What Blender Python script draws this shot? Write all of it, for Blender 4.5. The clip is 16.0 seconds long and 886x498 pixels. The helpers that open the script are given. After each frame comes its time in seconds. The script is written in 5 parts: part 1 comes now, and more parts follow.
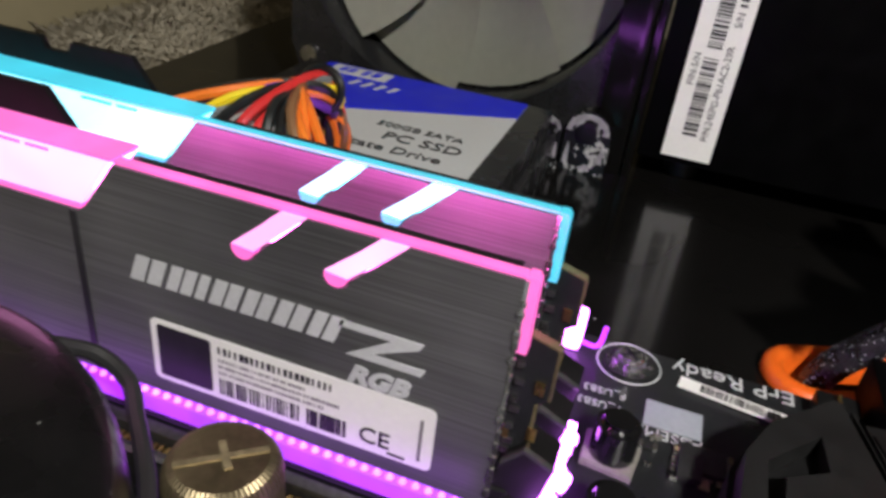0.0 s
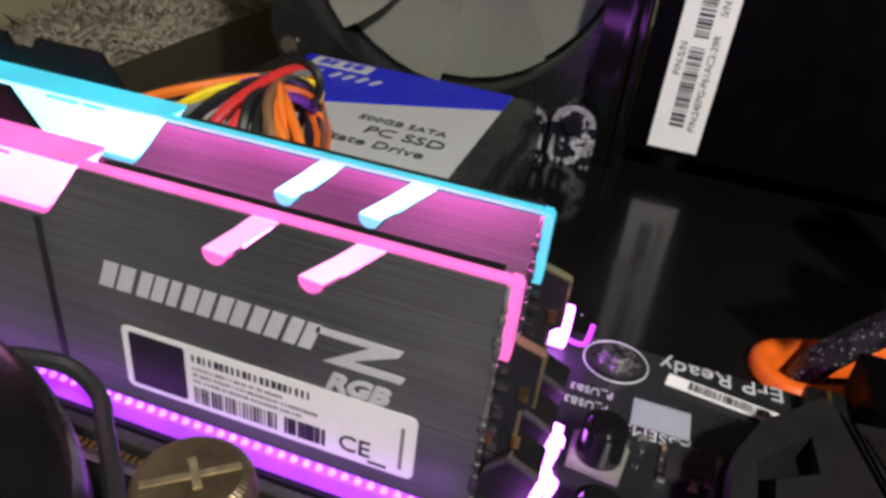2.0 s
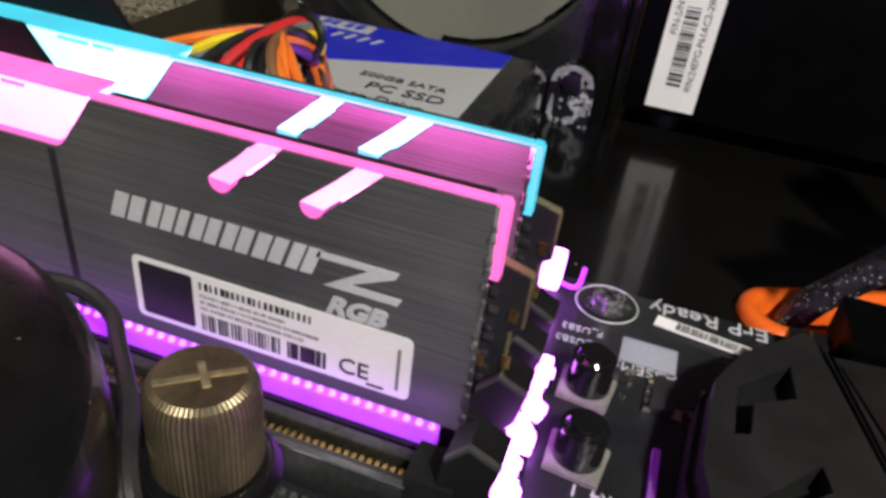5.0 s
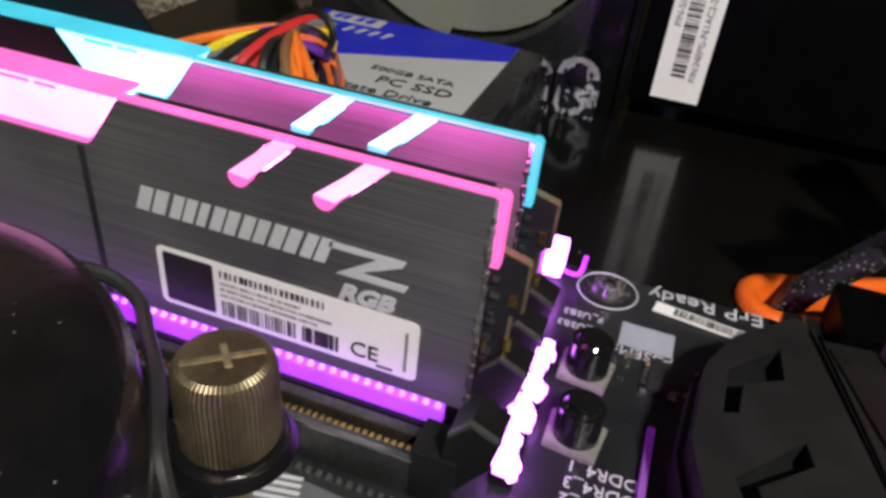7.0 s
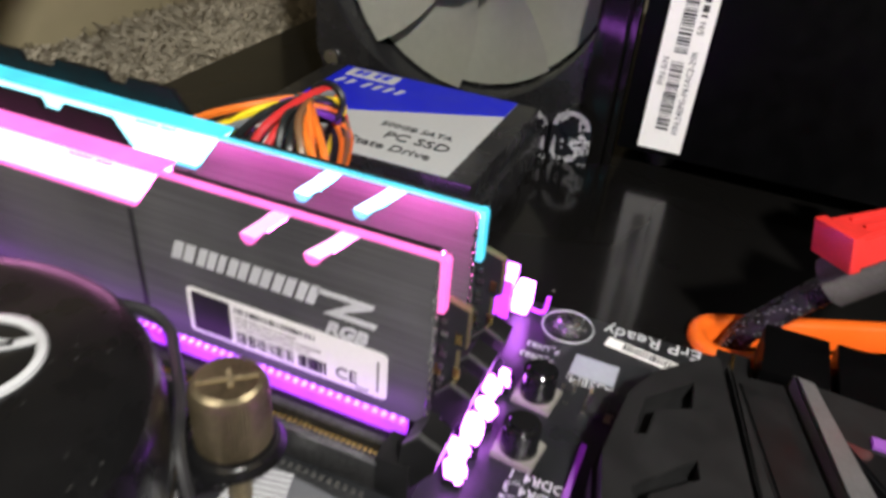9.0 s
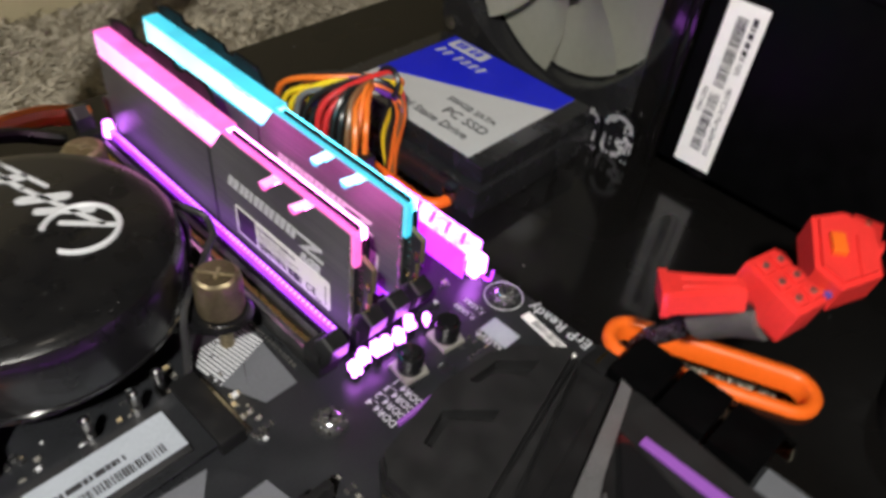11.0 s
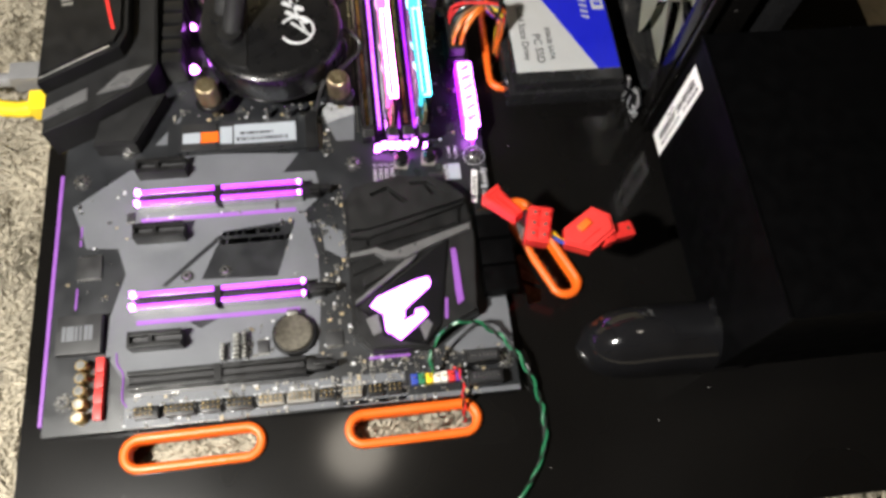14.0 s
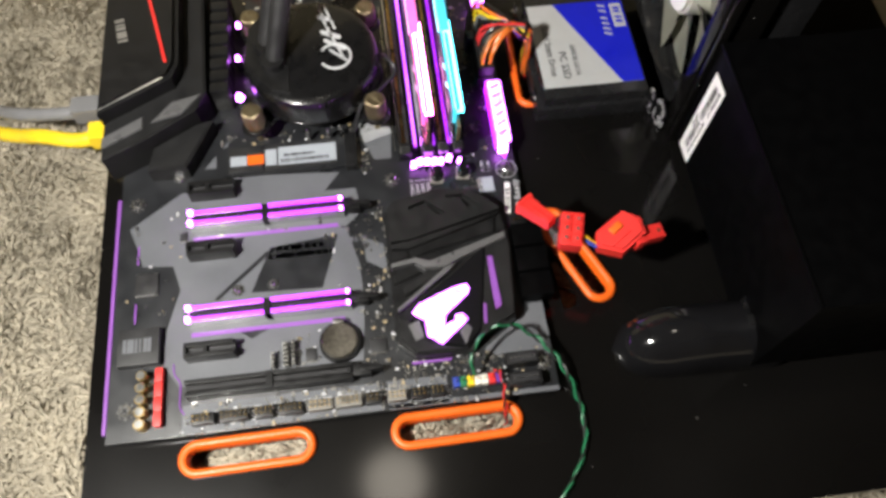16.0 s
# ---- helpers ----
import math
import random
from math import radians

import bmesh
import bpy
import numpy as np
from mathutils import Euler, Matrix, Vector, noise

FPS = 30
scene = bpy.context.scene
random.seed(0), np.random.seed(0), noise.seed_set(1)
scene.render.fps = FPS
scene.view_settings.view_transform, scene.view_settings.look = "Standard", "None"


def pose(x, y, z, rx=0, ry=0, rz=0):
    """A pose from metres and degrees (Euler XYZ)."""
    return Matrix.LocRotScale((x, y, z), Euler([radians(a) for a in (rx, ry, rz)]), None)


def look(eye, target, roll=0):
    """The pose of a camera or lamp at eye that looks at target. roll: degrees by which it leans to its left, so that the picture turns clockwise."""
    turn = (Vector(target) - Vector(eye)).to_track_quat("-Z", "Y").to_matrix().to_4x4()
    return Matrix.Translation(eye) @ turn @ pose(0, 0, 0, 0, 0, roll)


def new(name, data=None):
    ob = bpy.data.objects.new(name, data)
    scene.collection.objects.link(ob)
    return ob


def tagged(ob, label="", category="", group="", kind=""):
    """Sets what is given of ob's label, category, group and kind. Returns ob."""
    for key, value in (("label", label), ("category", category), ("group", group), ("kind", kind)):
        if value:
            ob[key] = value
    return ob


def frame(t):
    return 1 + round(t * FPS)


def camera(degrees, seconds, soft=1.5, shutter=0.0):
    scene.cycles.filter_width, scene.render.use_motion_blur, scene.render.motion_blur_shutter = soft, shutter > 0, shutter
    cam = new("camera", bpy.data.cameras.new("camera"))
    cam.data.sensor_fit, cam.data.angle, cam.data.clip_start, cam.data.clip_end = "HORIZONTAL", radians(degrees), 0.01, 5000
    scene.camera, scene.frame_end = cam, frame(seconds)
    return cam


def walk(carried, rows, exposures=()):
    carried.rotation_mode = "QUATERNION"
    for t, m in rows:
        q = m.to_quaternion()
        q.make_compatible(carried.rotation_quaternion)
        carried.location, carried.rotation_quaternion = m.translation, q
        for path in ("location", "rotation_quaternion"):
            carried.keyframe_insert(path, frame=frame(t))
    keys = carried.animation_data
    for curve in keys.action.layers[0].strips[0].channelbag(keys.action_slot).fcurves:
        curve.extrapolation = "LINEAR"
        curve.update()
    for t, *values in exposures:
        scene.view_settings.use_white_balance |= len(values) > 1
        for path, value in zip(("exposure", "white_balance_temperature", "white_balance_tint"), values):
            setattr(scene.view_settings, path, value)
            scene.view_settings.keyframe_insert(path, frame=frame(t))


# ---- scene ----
cam = camera(62.0, 16.0, soft=3.3, shutter=0.6)
PATH = [
    (0, (0.112, 0.139, 0.092), (1.766, 0.616, -0.927), 7.1),
    (0.5, (0.115, 0.138, 0.091), (1.77, 0.578, -0.943), 7.2),
    (1, (0.112, 0.137, 0.091), (1.762, 0.583, -0.948), 7.1),
    (1.5, (0.113, 0.138, 0.093), (1.76, 0.592, -0.948), 6.8),
    (2, (0.116, 0.139, 0.092), (1.765, 0.581, -0.949), 7.0),
    (2.5, (0.114, 0.138, 0.092), (1.765, 0.581, -0.948), 7.1),
    (3, (0.113, 0.138, 0.091), (1.767, 0.585, -0.942), 7.1),
    (3.5, (0.116, 0.139, 0.091), (1.764, 0.573, -0.955), 7.1),
    (4, (0.115, 0.138, 0.091), (1.754, 0.572, -0.97), 7.2),
    (4.5, (0.108, 0.135, 0.088), (1.731, 0.572, -0.997), 7.1),
    (5, (0.109, 0.135, 0.089), (1.728, 0.571, -1.002), 7.2),
    (7.3, (0.104, 0.131, 0.095), (1.685, 0.602, -1.035), 6.0),
    (7.5, (0.104, 0.129, 0.099), (1.682, 0.619, -1.028), 5.4),
    (8, (0.099, 0.124, 0.108), (1.658, 0.669, -1.02), 4.5),
    (8.5, (0.099, 0.119, 0.114), (1.646, 0.68, -1.022), 3.8),
    (9, (0.09, 0.113, 0.115), (1.657, 0.702, -0.979), 4.9),
    (9.2, (0.082, 0.108, 0.12), (1.613, 0.747, -0.998), 4.9),
    (11.3, (0.094, 0.032, 0.202), (1.136, 1.015, -1.194), 10.9),
    (11.5, (0.094, 0.027, 0.231), (1.058, 0.998, -1.228), 14.8),
    (12, (0.123, 0.005, 0.28), (0.781, 1.001, -1.325), 12.6),
    (12.5, (0.14, -0.029, 0.315), (0.386, 0.861, -1.458), 3.8),
    (13, (0.145, -0.056, 0.345), (0.257, 0.689, -1.508), 1.5),
    (13.5, (0.154, -0.078, 0.366), (0.277, 0.71, -1.468), 2.5),
    (14, (0.168, -0.088, 0.386), (0.376, 0.682, -1.449), 9.2),
    (14.5, (0.165, -0.1, 0.392), (0.31, 0.675, -1.446), 3.5),
    (15, (0.163, -0.107, 0.395), (0.266, 0.717, -1.425), -0.1),
    (15.5, (0.164, -0.108, 0.396), (0.301, 0.745, -1.408), 1.9),
    (16, (0.161, -0.107, 0.396), (0.297, 0.754, -1.404), 1.9),
]
walk(cam, [(t, look(eye, target, roll)) for t, eye, target, roll in PATH],
     exposures=[(0, -0.42), (5, -0.38), (7.5, -0.45), (8, -0.45), (8.5, -0.17), (9, 0.02), (11.5, -0.45), (12.5, -0.95), (13, 0.32), (14.5, 0.22), (15.5, -0.08), (16, 0.10)])

# ---- world and lamps ----
world = bpy.data.worlds.new("room_world")
scene.world = world
world.use_nodes = True
bg = world.node_tree.nodes["Background"]
bg.inputs[0].default_value = (1.0, 0.86, 0.68, 1)
bg.inputs[1].default_value = 0.008


def area_lamp(name, place, target, watts, size, colour):
    data = bpy.data.lights.new(name, "AREA")
    data.shape, data.size, data.energy, data.color = "DISK", size, watts, colour
    ob = new(name, data)
    ob.matrix_world = look(place, target)
    return ob


area_lamp("torch_lamp", (-0.11, -0.09, 0.48), (0.15, 0.10, 0.0), 6.4, 0.04, (1.0, 0.965, 0.90))
# Unseen lamp, added so that its reflection makes the sheen on the plate.
area_lamp("unseen_ceiling_lamp", (0.08, 0.31, 2.35), (0.1, 0.2, 0.0), 1.3, 0.22, (1.0, 0.90, 0.76))


# ---- materials ----
def material(name, colour, rough=0.5, metal=0.0, scale=400.0, vary=0.25, bump=0.0, second=0.0, coat=0.0, stretch=(1, 1, 1), spread=0.12, per_object=0.0, shine=0.5, film=0.06):
    """A painted, plastic, metal or paper surface: grain and stains at two scales, drive colour, roughness and relief."""
    m = bpy.data.materials.new(name)
    m.use_nodes = True
    n, l = m.node_tree.nodes, m.node_tree.links
    b = n["Principled BSDF"]
    b.inputs["Roughness"].default_value, b.inputs["Metallic"].default_value = rough, metal
    b.inputs["Coat Weight"].default_value = coat
    b.inputs["Specular IOR Level"].default_value = shine
    b.inputs["Coat Roughness"].default_value = film
    co = n.new("ShaderNodeTexCoord")
    mp = n.new("ShaderNodeMapping")
    mp.inputs["Scale"].default_value = stretch
    l.new(co.outputs["Object"], mp.inputs["Vector"])
    fine, wide = n.new("ShaderNodeTexNoise"), n.new("ShaderNodeTexNoise")
    fine.inputs["Scale"].default_value, fine.inputs["Detail"].default_value = scale, 6
    wide.inputs["Scale"].default_value, wide.inputs["Detail"].default_value = second or scale / 12, 3
    l.new(mp.outputs[0], fine.inputs["Vector"])
    l.new(co.outputs["Object"], wide.inputs["Vector"])
    mix = n.new("ShaderNodeMath")
    mix.operation = "ADD"
    l.new(fine.outputs["Fac"], mix.inputs[0])
    l.new(wide.outputs["Fac"], mix.inputs[1])
    span = n.new("ShaderNodeMapRange")
    span.inputs["From Min"].default_value, span.inputs["From Max"].default_value = 0.65, 1.35
    span.inputs["To Min"].default_value, span.inputs["To Max"].default_value = 1 - vary, 1 + vary
    l.new(mix.outputs[0], span.inputs["Value"])
    hue = n.new("ShaderNodeVectorMath")
    hue.operation = "SCALE"
    hue.inputs[0].default_value = colour
    l.new(span.outputs[0], hue.inputs["Scale"])
    if per_object:
        info = n.new("ShaderNodeObjectInfo")
        own = n.new("ShaderNodeMapRange")
        own.inputs["To Min"].default_value, own.inputs["To Max"].default_value = 1 - per_object, 1 + per_object
        l.new(info.outputs["Random"], own.inputs["Value"])
        times = n.new("ShaderNodeVectorMath")
        times.operation = "SCALE"
        l.new(hue.outputs[0], times.inputs[0])
        l.new(own.outputs[0], times.inputs["Scale"])
        hue = times
    l.new(hue.outputs[0], b.inputs["Base Color"])
    gloss = n.new("ShaderNodeMapRange")
    gloss.inputs["From Min"].default_value, gloss.inputs["From Max"].default_value = 0.3, 0.7
    gloss.inputs["To Min"].default_value, gloss.inputs["To Max"].default_value = max(0.02, rough * (1 - spread * 2)), min(1, rough * (1 + spread * 2))
    l.new(wide.outputs["Fac"], gloss.inputs["Value"])
    l.new(gloss.outputs[0], b.inputs["Roughness"])
    if bump:
        bp = n.new("ShaderNodeBump")
        bp.inputs["Strength"].default_value, bp.inputs["Distance"].default_value = 1.0, bump
        l.new(fine.outputs["Fac"], bp.inputs["Height"])
        l.new(bp.outputs[0], b.inputs["Normal"])
    return m


def flecked(m, colour, scale, size, rough=0.7, ragged=False, metal=0.0):
    """Mixes dust specks, or ragged bare patches, over a finished surface."""
    n, l = m.node_tree.nodes, m.node_tree.links
    b, out = n["Principled BSDF"], n["Material Output"]
    co, step = n.new("ShaderNodeTexCoord"), n.new("ShaderNodeMapRange")
    if ragged:
        tx = n.new("ShaderNodeTexNoise")
        tx.inputs["Detail"].default_value, tx.inputs["Roughness"].default_value = 8, 0.68
        source = tx.outputs["Fac"]
        step.inputs["From Min"].default_value, step.inputs["From Max"].default_value = size, size + 0.025
    else:
        tx = n.new("ShaderNodeTexVoronoi")
        source = tx.outputs["Distance"]
        step.inputs["From Min"].default_value, step.inputs["From Max"].default_value = size, size * 0.6
    tx.inputs["Scale"].default_value = scale
    l.new(co.outputs["Object"], tx.inputs["Vector"])
    l.new(source, step.inputs["Value"])
    over, mix = n.new("ShaderNodeBsdfPrincipled"), n.new("ShaderNodeMixShader")
    over.inputs["Base Color"].default_value = (*colour, 1)
    over.inputs["Roughness"].default_value, over.inputs["Metallic"].default_value = rough, metal
    l.new(step.outputs[0], mix.inputs[0])
    l.new(b.outputs[0], mix.inputs[1])
    l.new(over.outputs[0], mix.inputs[2])
    l.new(mix.outputs[0], out.inputs["Surface"])
    return m


def glow(name, colour, strength, dim=0.5, scale=120.0):
    """A lit diffuser: its light is uneven along its length."""
    m = bpy.data.materials.new(name)
    m.use_nodes = True
    n, l = m.node_tree.nodes, m.node_tree.links
    b = n["Principled BSDF"]
    b.inputs["Base Color"].default_value = (*[0.08 + 0.25 * c for c in colour], 1)
    b.inputs["Roughness"].default_value = 0.35
    b.inputs["Emission Color"].default_value = (*colour, 1)
    co, tx, sp = n.new("ShaderNodeTexCoord"), n.new("ShaderNodeTexNoise"), n.new("ShaderNodeMapRange")
    tx.inputs["Scale"].default_value = scale
    l.new(co.outputs["Object"], tx.inputs["Vector"])
    sp.inputs["From Min"].default_value, sp.inputs["From Max"].default_value = 0.35, 0.65
    sp.inputs["To Min"].default_value, sp.inputs["To Max"].default_value = strength * dim, strength
    l.new(tx.outputs["Fac"], sp.inputs["Value"])
    l.new(sp.outputs[0], b.inputs["Emission Strength"])
    return m


VIOLET = (0.55, 0.02, 1.0)
M = dict(
    tray=flecked(material("gloss_black_paint", (0.0045, 0.0042, 0.004), 0.28, scale=900, vary=0.3, second=9, spread=0.2, shine=0.08, coat=0.60, film=0.10), (0.35, 0.34, 0.32), 70, 0.028),
    dusty=flecked(material("dusty_black_plastic", (0.006, 0.006, 0.0065), 0.30, scale=1500, bump=0.00003, shine=0.35, coat=0.25), (0.13, 0.13, 0.125), 360, 0.065),
    fin=material("black_coated_metal", (0.006, 0.006, 0.0065), 0.55, scale=1500, vary=0.3, shine=0.12, bump=0.00002),
    gunmetal=material("dark_slot_steel", (0.13, 0.13, 0.13), 0.38, 0.9, scale=900, vary=0.35),
    latch_rim=material("grey_latch_plastic", (0.05, 0.05, 0.05), 0.35, scale=900, vary=0.3),
    fr4=material("bare_board_edge", (0.10, 0.08, 0.04), 0.6, scale=1400, vary=0.4),
    chipped_plate=flecked(material("chipped_black_paint", (0.010, 0.010, 0.012), 0.22, scale=700, vary=0.3), (0.62, 0.62, 0.62), 150, 0.535, 0.45, True, 0.35),
    matt=material("matt_black_casing", (0.0018, 0.0018, 0.002), 0.40, scale=1500, bump=0.00003, shine=0.05),
    cell=material("dull_battery_steel", (0.26, 0.24, 0.20), 0.34, 1.0, scale=500, vary=0.4),
    slip=material("pale_blue_grey_label", (0.34, 0.37, 0.41), 0.5, scale=900, vary=0.1),
    black=material("black_plastic", (0.009, 0.009, 0.0095), 0.38, scale=1500, bump=0.00003, shine=0.35),
    satin=material("satin_black_metal", (0.014, 0.014, 0.015), 0.25, scale=1200, bump=0.00002),
    shiny=material("polished_black_plastic", (0.008, 0.008, 0.009), 0.09, scale=700, coat=0.5),
    rubber=material("black_rubber", (0.02, 0.02, 0.021), 0.42, scale=900, bump=0.00004),
    braid=flecked(material("braided_black_sleeve", (0.014, 0.014, 0.018), 0.28, scale=2600, vary=0.9, bump=0.0003), (0.42, 0.42, 0.46), 800, 0.22, 0.3),
    pcb=material("black_circuit_board", (0.016, 0.017, 0.019), 0.33, scale=1400, vary=0.35, second=60, bump=0.00004),
    print_grey=material("grey_board_print", (0.115, 0.120, 0.132), 0.45, scale=1600, vary=0.12, second=40),
    print_light=material("light_print", (0.55, 0.56, 0.58), 0.5, scale=1600, vary=0.1),
    spreader=material("brushed_black_aluminium", (0.115, 0.115, 0.12), 0.44, 0.35, scale=420, vary=0.5, stretch=(1, 0.05, 7), second=30, bump=0.00003),
    armour=material("grey_heatsink_metal", (0.013, 0.013, 0.0135), 0.5, 0.0, shine=0.25, scale=1500, vary=0.2, bump=0.00002),
    armour_light=material("bright_grey_plate", (0.19, 0.19, 0.195), 0.34, 0.5, scale=1200, vary=0.15),
    steel=material("bright_steel", (0.62, 0.62, 0.62), 0.22, 1.0, scale=900, vary=0.15),
    bolt=material("zinc_screw", (0.74, 0.74, 0.72), 0.20, 0.95, scale=900, vary=0.15),
    chipped=material("worn_chrome_tab", (0.42, 0.41, 0.42), 0.35, 0.4, scale=260, vary=0.7, second=90, bump=0.0003),
    brass=material("knurled_brass", (0.27, 0.22, 0.135), 0.40, 0.9, scale=900, vary=0.3, bump=0.00005),
    brass_edge=material("worn_brass_edge", (0.30, 0.25, 0.15), 0.5, 0.7, scale=700, vary=0.7),
    gold=material("gold_contacts", (0.75, 0.53, 0.2), 0.28, 1.0, scale=900),
    solder=material("tinned_solder", (0.40, 0.40, 0.38), 0.3, 1.0, scale=900),
    paper=material("white_paper_label", (0.86, 0.85, 0.83), 0.55, scale=900, vary=0.04, second=50),
    ink=material("black_ink", (0.02, 0.02, 0.022), 0.5, scale=900),
    faded_ink=material("faded_ink", (0.22, 0.21, 0.21), 0.5, scale=900),
    blue=material("blue_print", (0.006, 0.012, 0.52), 0.4, scale=900, vary=0.08),
    silver_print=material("silver_grey_label", (0.46, 0.46, 0.465), 0.45, scale=900, vary=0.06),
    orange=material("orange_rubber", (0.83, 0.135, 0.012), 0.38, scale=700, vary=0.08, bump=0.00003),
    red=material("red_nylon", (0.75, 0.035, 0.03), 0.38, scale=800, vary=0.1, bump=0.00002),
    tape=material("grey_cloth_tape", (0.085, 0.08, 0.075), 0.75, scale=1800, vary=0.35, bump=0.0001),
    fan_blade=material("milky_fan_plastic", (0.47, 0.47, 0.40), 0.4, scale=300, vary=0.06),
    chip=material("chip_epoxy", (0.02, 0.02, 0.021), 0.45, scale=1600),
    tan=material("tan_capacitor", (0.38, 0.30, 0.17), 0.5, scale=900, per_object=0.3),
    grey_block=material("grey_ferrite", (0.20, 0.19, 0.17), 0.6, scale=900),
    carpet=material("carpet_backing", (0.42, 0.37, 0.28), 0.95, scale=90, vary=0.35, second=9, bump=0.004),
    fibre=material("carpet_fibre", (0.42, 0.375, 0.29), 0.9, scale=300, vary=0.3, second=11),
    wall=material("cream_painted_wall", (0.44, 0.38, 0.24), 0.7, scale=60, vary=0.06, bump=0.0004),
    ceiling=material("white_ceiling", (0.7, 0.68, 0.62), 0.8, scale=40, vary=0.05),
    pink_glow=glow("pink_diffuser", (1.0, 0.13, 0.58), 1.7, 0.75), pink_core=glow("pink_light_core", (1.0, 0.36, 0.80), 3.2, 0.6, 40),
    pink_back=glow("pink_rear_diffuser", (1.0, 0.12, 0.66), 38.0, 0.8, 40), cyan_back=glow("cyan_rear_diffuser", (0.10, 0.80, 1.0), 10.0, 0.8, 40),
    bead=glow("violet_bead", (0.62, 0.16, 1.0), 5.0, 0.6, 260),
    cyan_glow=glow("cyan_diffuser", (0.02, 0.56, 0.74), 1.5, 0.75), cyan_core=glow("cyan_light_core", (0.34, 0.85, 1.0), 3.0, 0.6, 40),
    violet_glow=glow("violet_diffuser", VIOLET, 3.2, 0.6), violet_core=glow("violet_light_core", (0.62, 0.15, 1.0), 11.0, 0.4, 260),
    violet_glare=glow("violet_lens", (0.64, 0.15, 1.0), 22.0, 0.6, 260),
    strip_glow=glow("violet_strip_diffuser", (0.44, 0.03, 1.0), 2.0, 0.7),
    # Dim glow, also for painted reflections and the glow cast on the board.
    faint_glow=glow("dim_violet_glow", VIOLET, 0.13, 0.8),
)
WIRE = {k: material("wire_" + k, c, 0.36, scale=900, vary=0.1) for k, c in dict(
    yellow=(0.80, 0.56, 0.02), purple=(0.12, 0.03, 0.28), black=(0.014, 0.014, 0.014), grey=(0.16, 0.16, 0.165), red=(0.62, 0.03, 0.03),
    green=(0.02, 0.16, 0.07), orange=(0.78, 0.17, 0.02), brown=(0.20, 0.09, 0.04), white=(0.7, 0.68, 0.62), blue=(0.03, 0.06, 0.35)).items()}


# ---- mesh helpers ----
def thing(name, place, label, category, group="", kind=""):
    ob = new(name)
    ob.empty_display_size = 0.01
    ob.location = place
    return tagged(ob, label, category, group, kind)


def base_of(ob):
    """Where a parent's own origin lies in the world."""
    p = Vector(ob.location)
    while ob.parent:
        ob = ob.parent
        if ob.type == "EMPTY":
            p += Vector(ob.location)
    return p


def part(name, bm, mat, parent=None, label="", smooth=30):
    """Links a bmesh in world metres as ONE mesh object under a thing or a part."""
    me = bpy.data.meshes.new(name)
    bmesh.ops.recalc_face_normals(bm, faces=bm.faces)
    bm.to_mesh(me)
    bm.free()
    me.materials.append(M.get(mat) if isinstance(mat, str) else mat)
    if smooth:
        me.shade_smooth()
        me.set_sharp_from_angle(angle=radians(smooth))
    ob = new(name, me)
    if parent:
        ob.parent = parent
        if parent.type == "EMPTY":
            ob.matrix_parent_inverse = Matrix.Translation(-Vector(parent.location))
    return tagged(ob, label)


def alone(name, bm, mat, label, category, group="", kind="", smooth=30):
    return tagged(part(name, bm, mat, None, "", smooth), label, category, group, kind)


def box(x0, x1, y0, y1, z0, z1, bevel=0.0, bm=None, turn=None):
    bm = bm or bmesh.new()
    made = bmesh.ops.create_cube(bm, size=1)["verts"]
    m = Matrix.Translation(((x0 + x1) / 2, (y0 + y1) / 2, (z0 + z1) / 2)) @ (turn or Matrix()) @ Matrix.Diagonal((x1 - x0, y1 - y0, z1 - z0, 1))
    bmesh.ops.transform(bm, matrix=m, verts=made)
    if bevel:
        edges = {e for v in made for e in v.link_edges}
        bmesh.ops.bevel(bm, geom=list(edges), offset=bevel, segments=2, affect="EDGES", profile=0.7)
    return bm


def prism(pts, z0, z1, bevel=0.0, bm=None, axis="z"):
    """A plan outline raised from z0 to z1 (axis x: the outline is y, z and it runs along x)."""
    bm = bm or bmesh.new()
    put = (lambda a, b, c: (c, a, b)) if axis == "x" else ((lambda a, b, c: (a, c, b)) if axis == "y" else (lambda a, b, c: (a, b, c)))
    low = [bm.verts.new(put(a, b, z0)) for a, b in pts]
    top = [bm.verts.new(put(a, b, z1)) for a, b in pts]
    n = len(pts)
    faces = [bm.faces.new(low[::-1]), bm.faces.new(top)] + [bm.faces.new((low[i], low[(i + 1) % n], top[(i + 1) % n], top[i])) for i in range(n)]
    if bevel:
        rim = [e for e in faces[1].edges]
        bmesh.ops.bevel(bm, geom=rim, offset=bevel, segments=2, affect="EDGES")
    return bm


def disc(x, y, z0, z1, r0, r1=None, seg=32, bm=None, bevel=0.0):
    bm = bm or bmesh.new()
    made = bmesh.ops.create_cone(bm, cap_ends=True, segments=seg, radius1=r0, radius2=r0 if r1 is None else r1, depth=z1 - z0)["verts"]
    bmesh.ops.translate(bm, vec=(x, y, (z0 + z1) / 2), verts=made)
    if bevel:
        rim = [e for v in made for e in v.link_edges if all(abs(w.co.z - z1) < 1e-6 for w in e.verts)]
        bmesh.ops.bevel(bm, geom=list(set(rim)), offset=bevel, segments=3, affect="EDGES")
    return bm


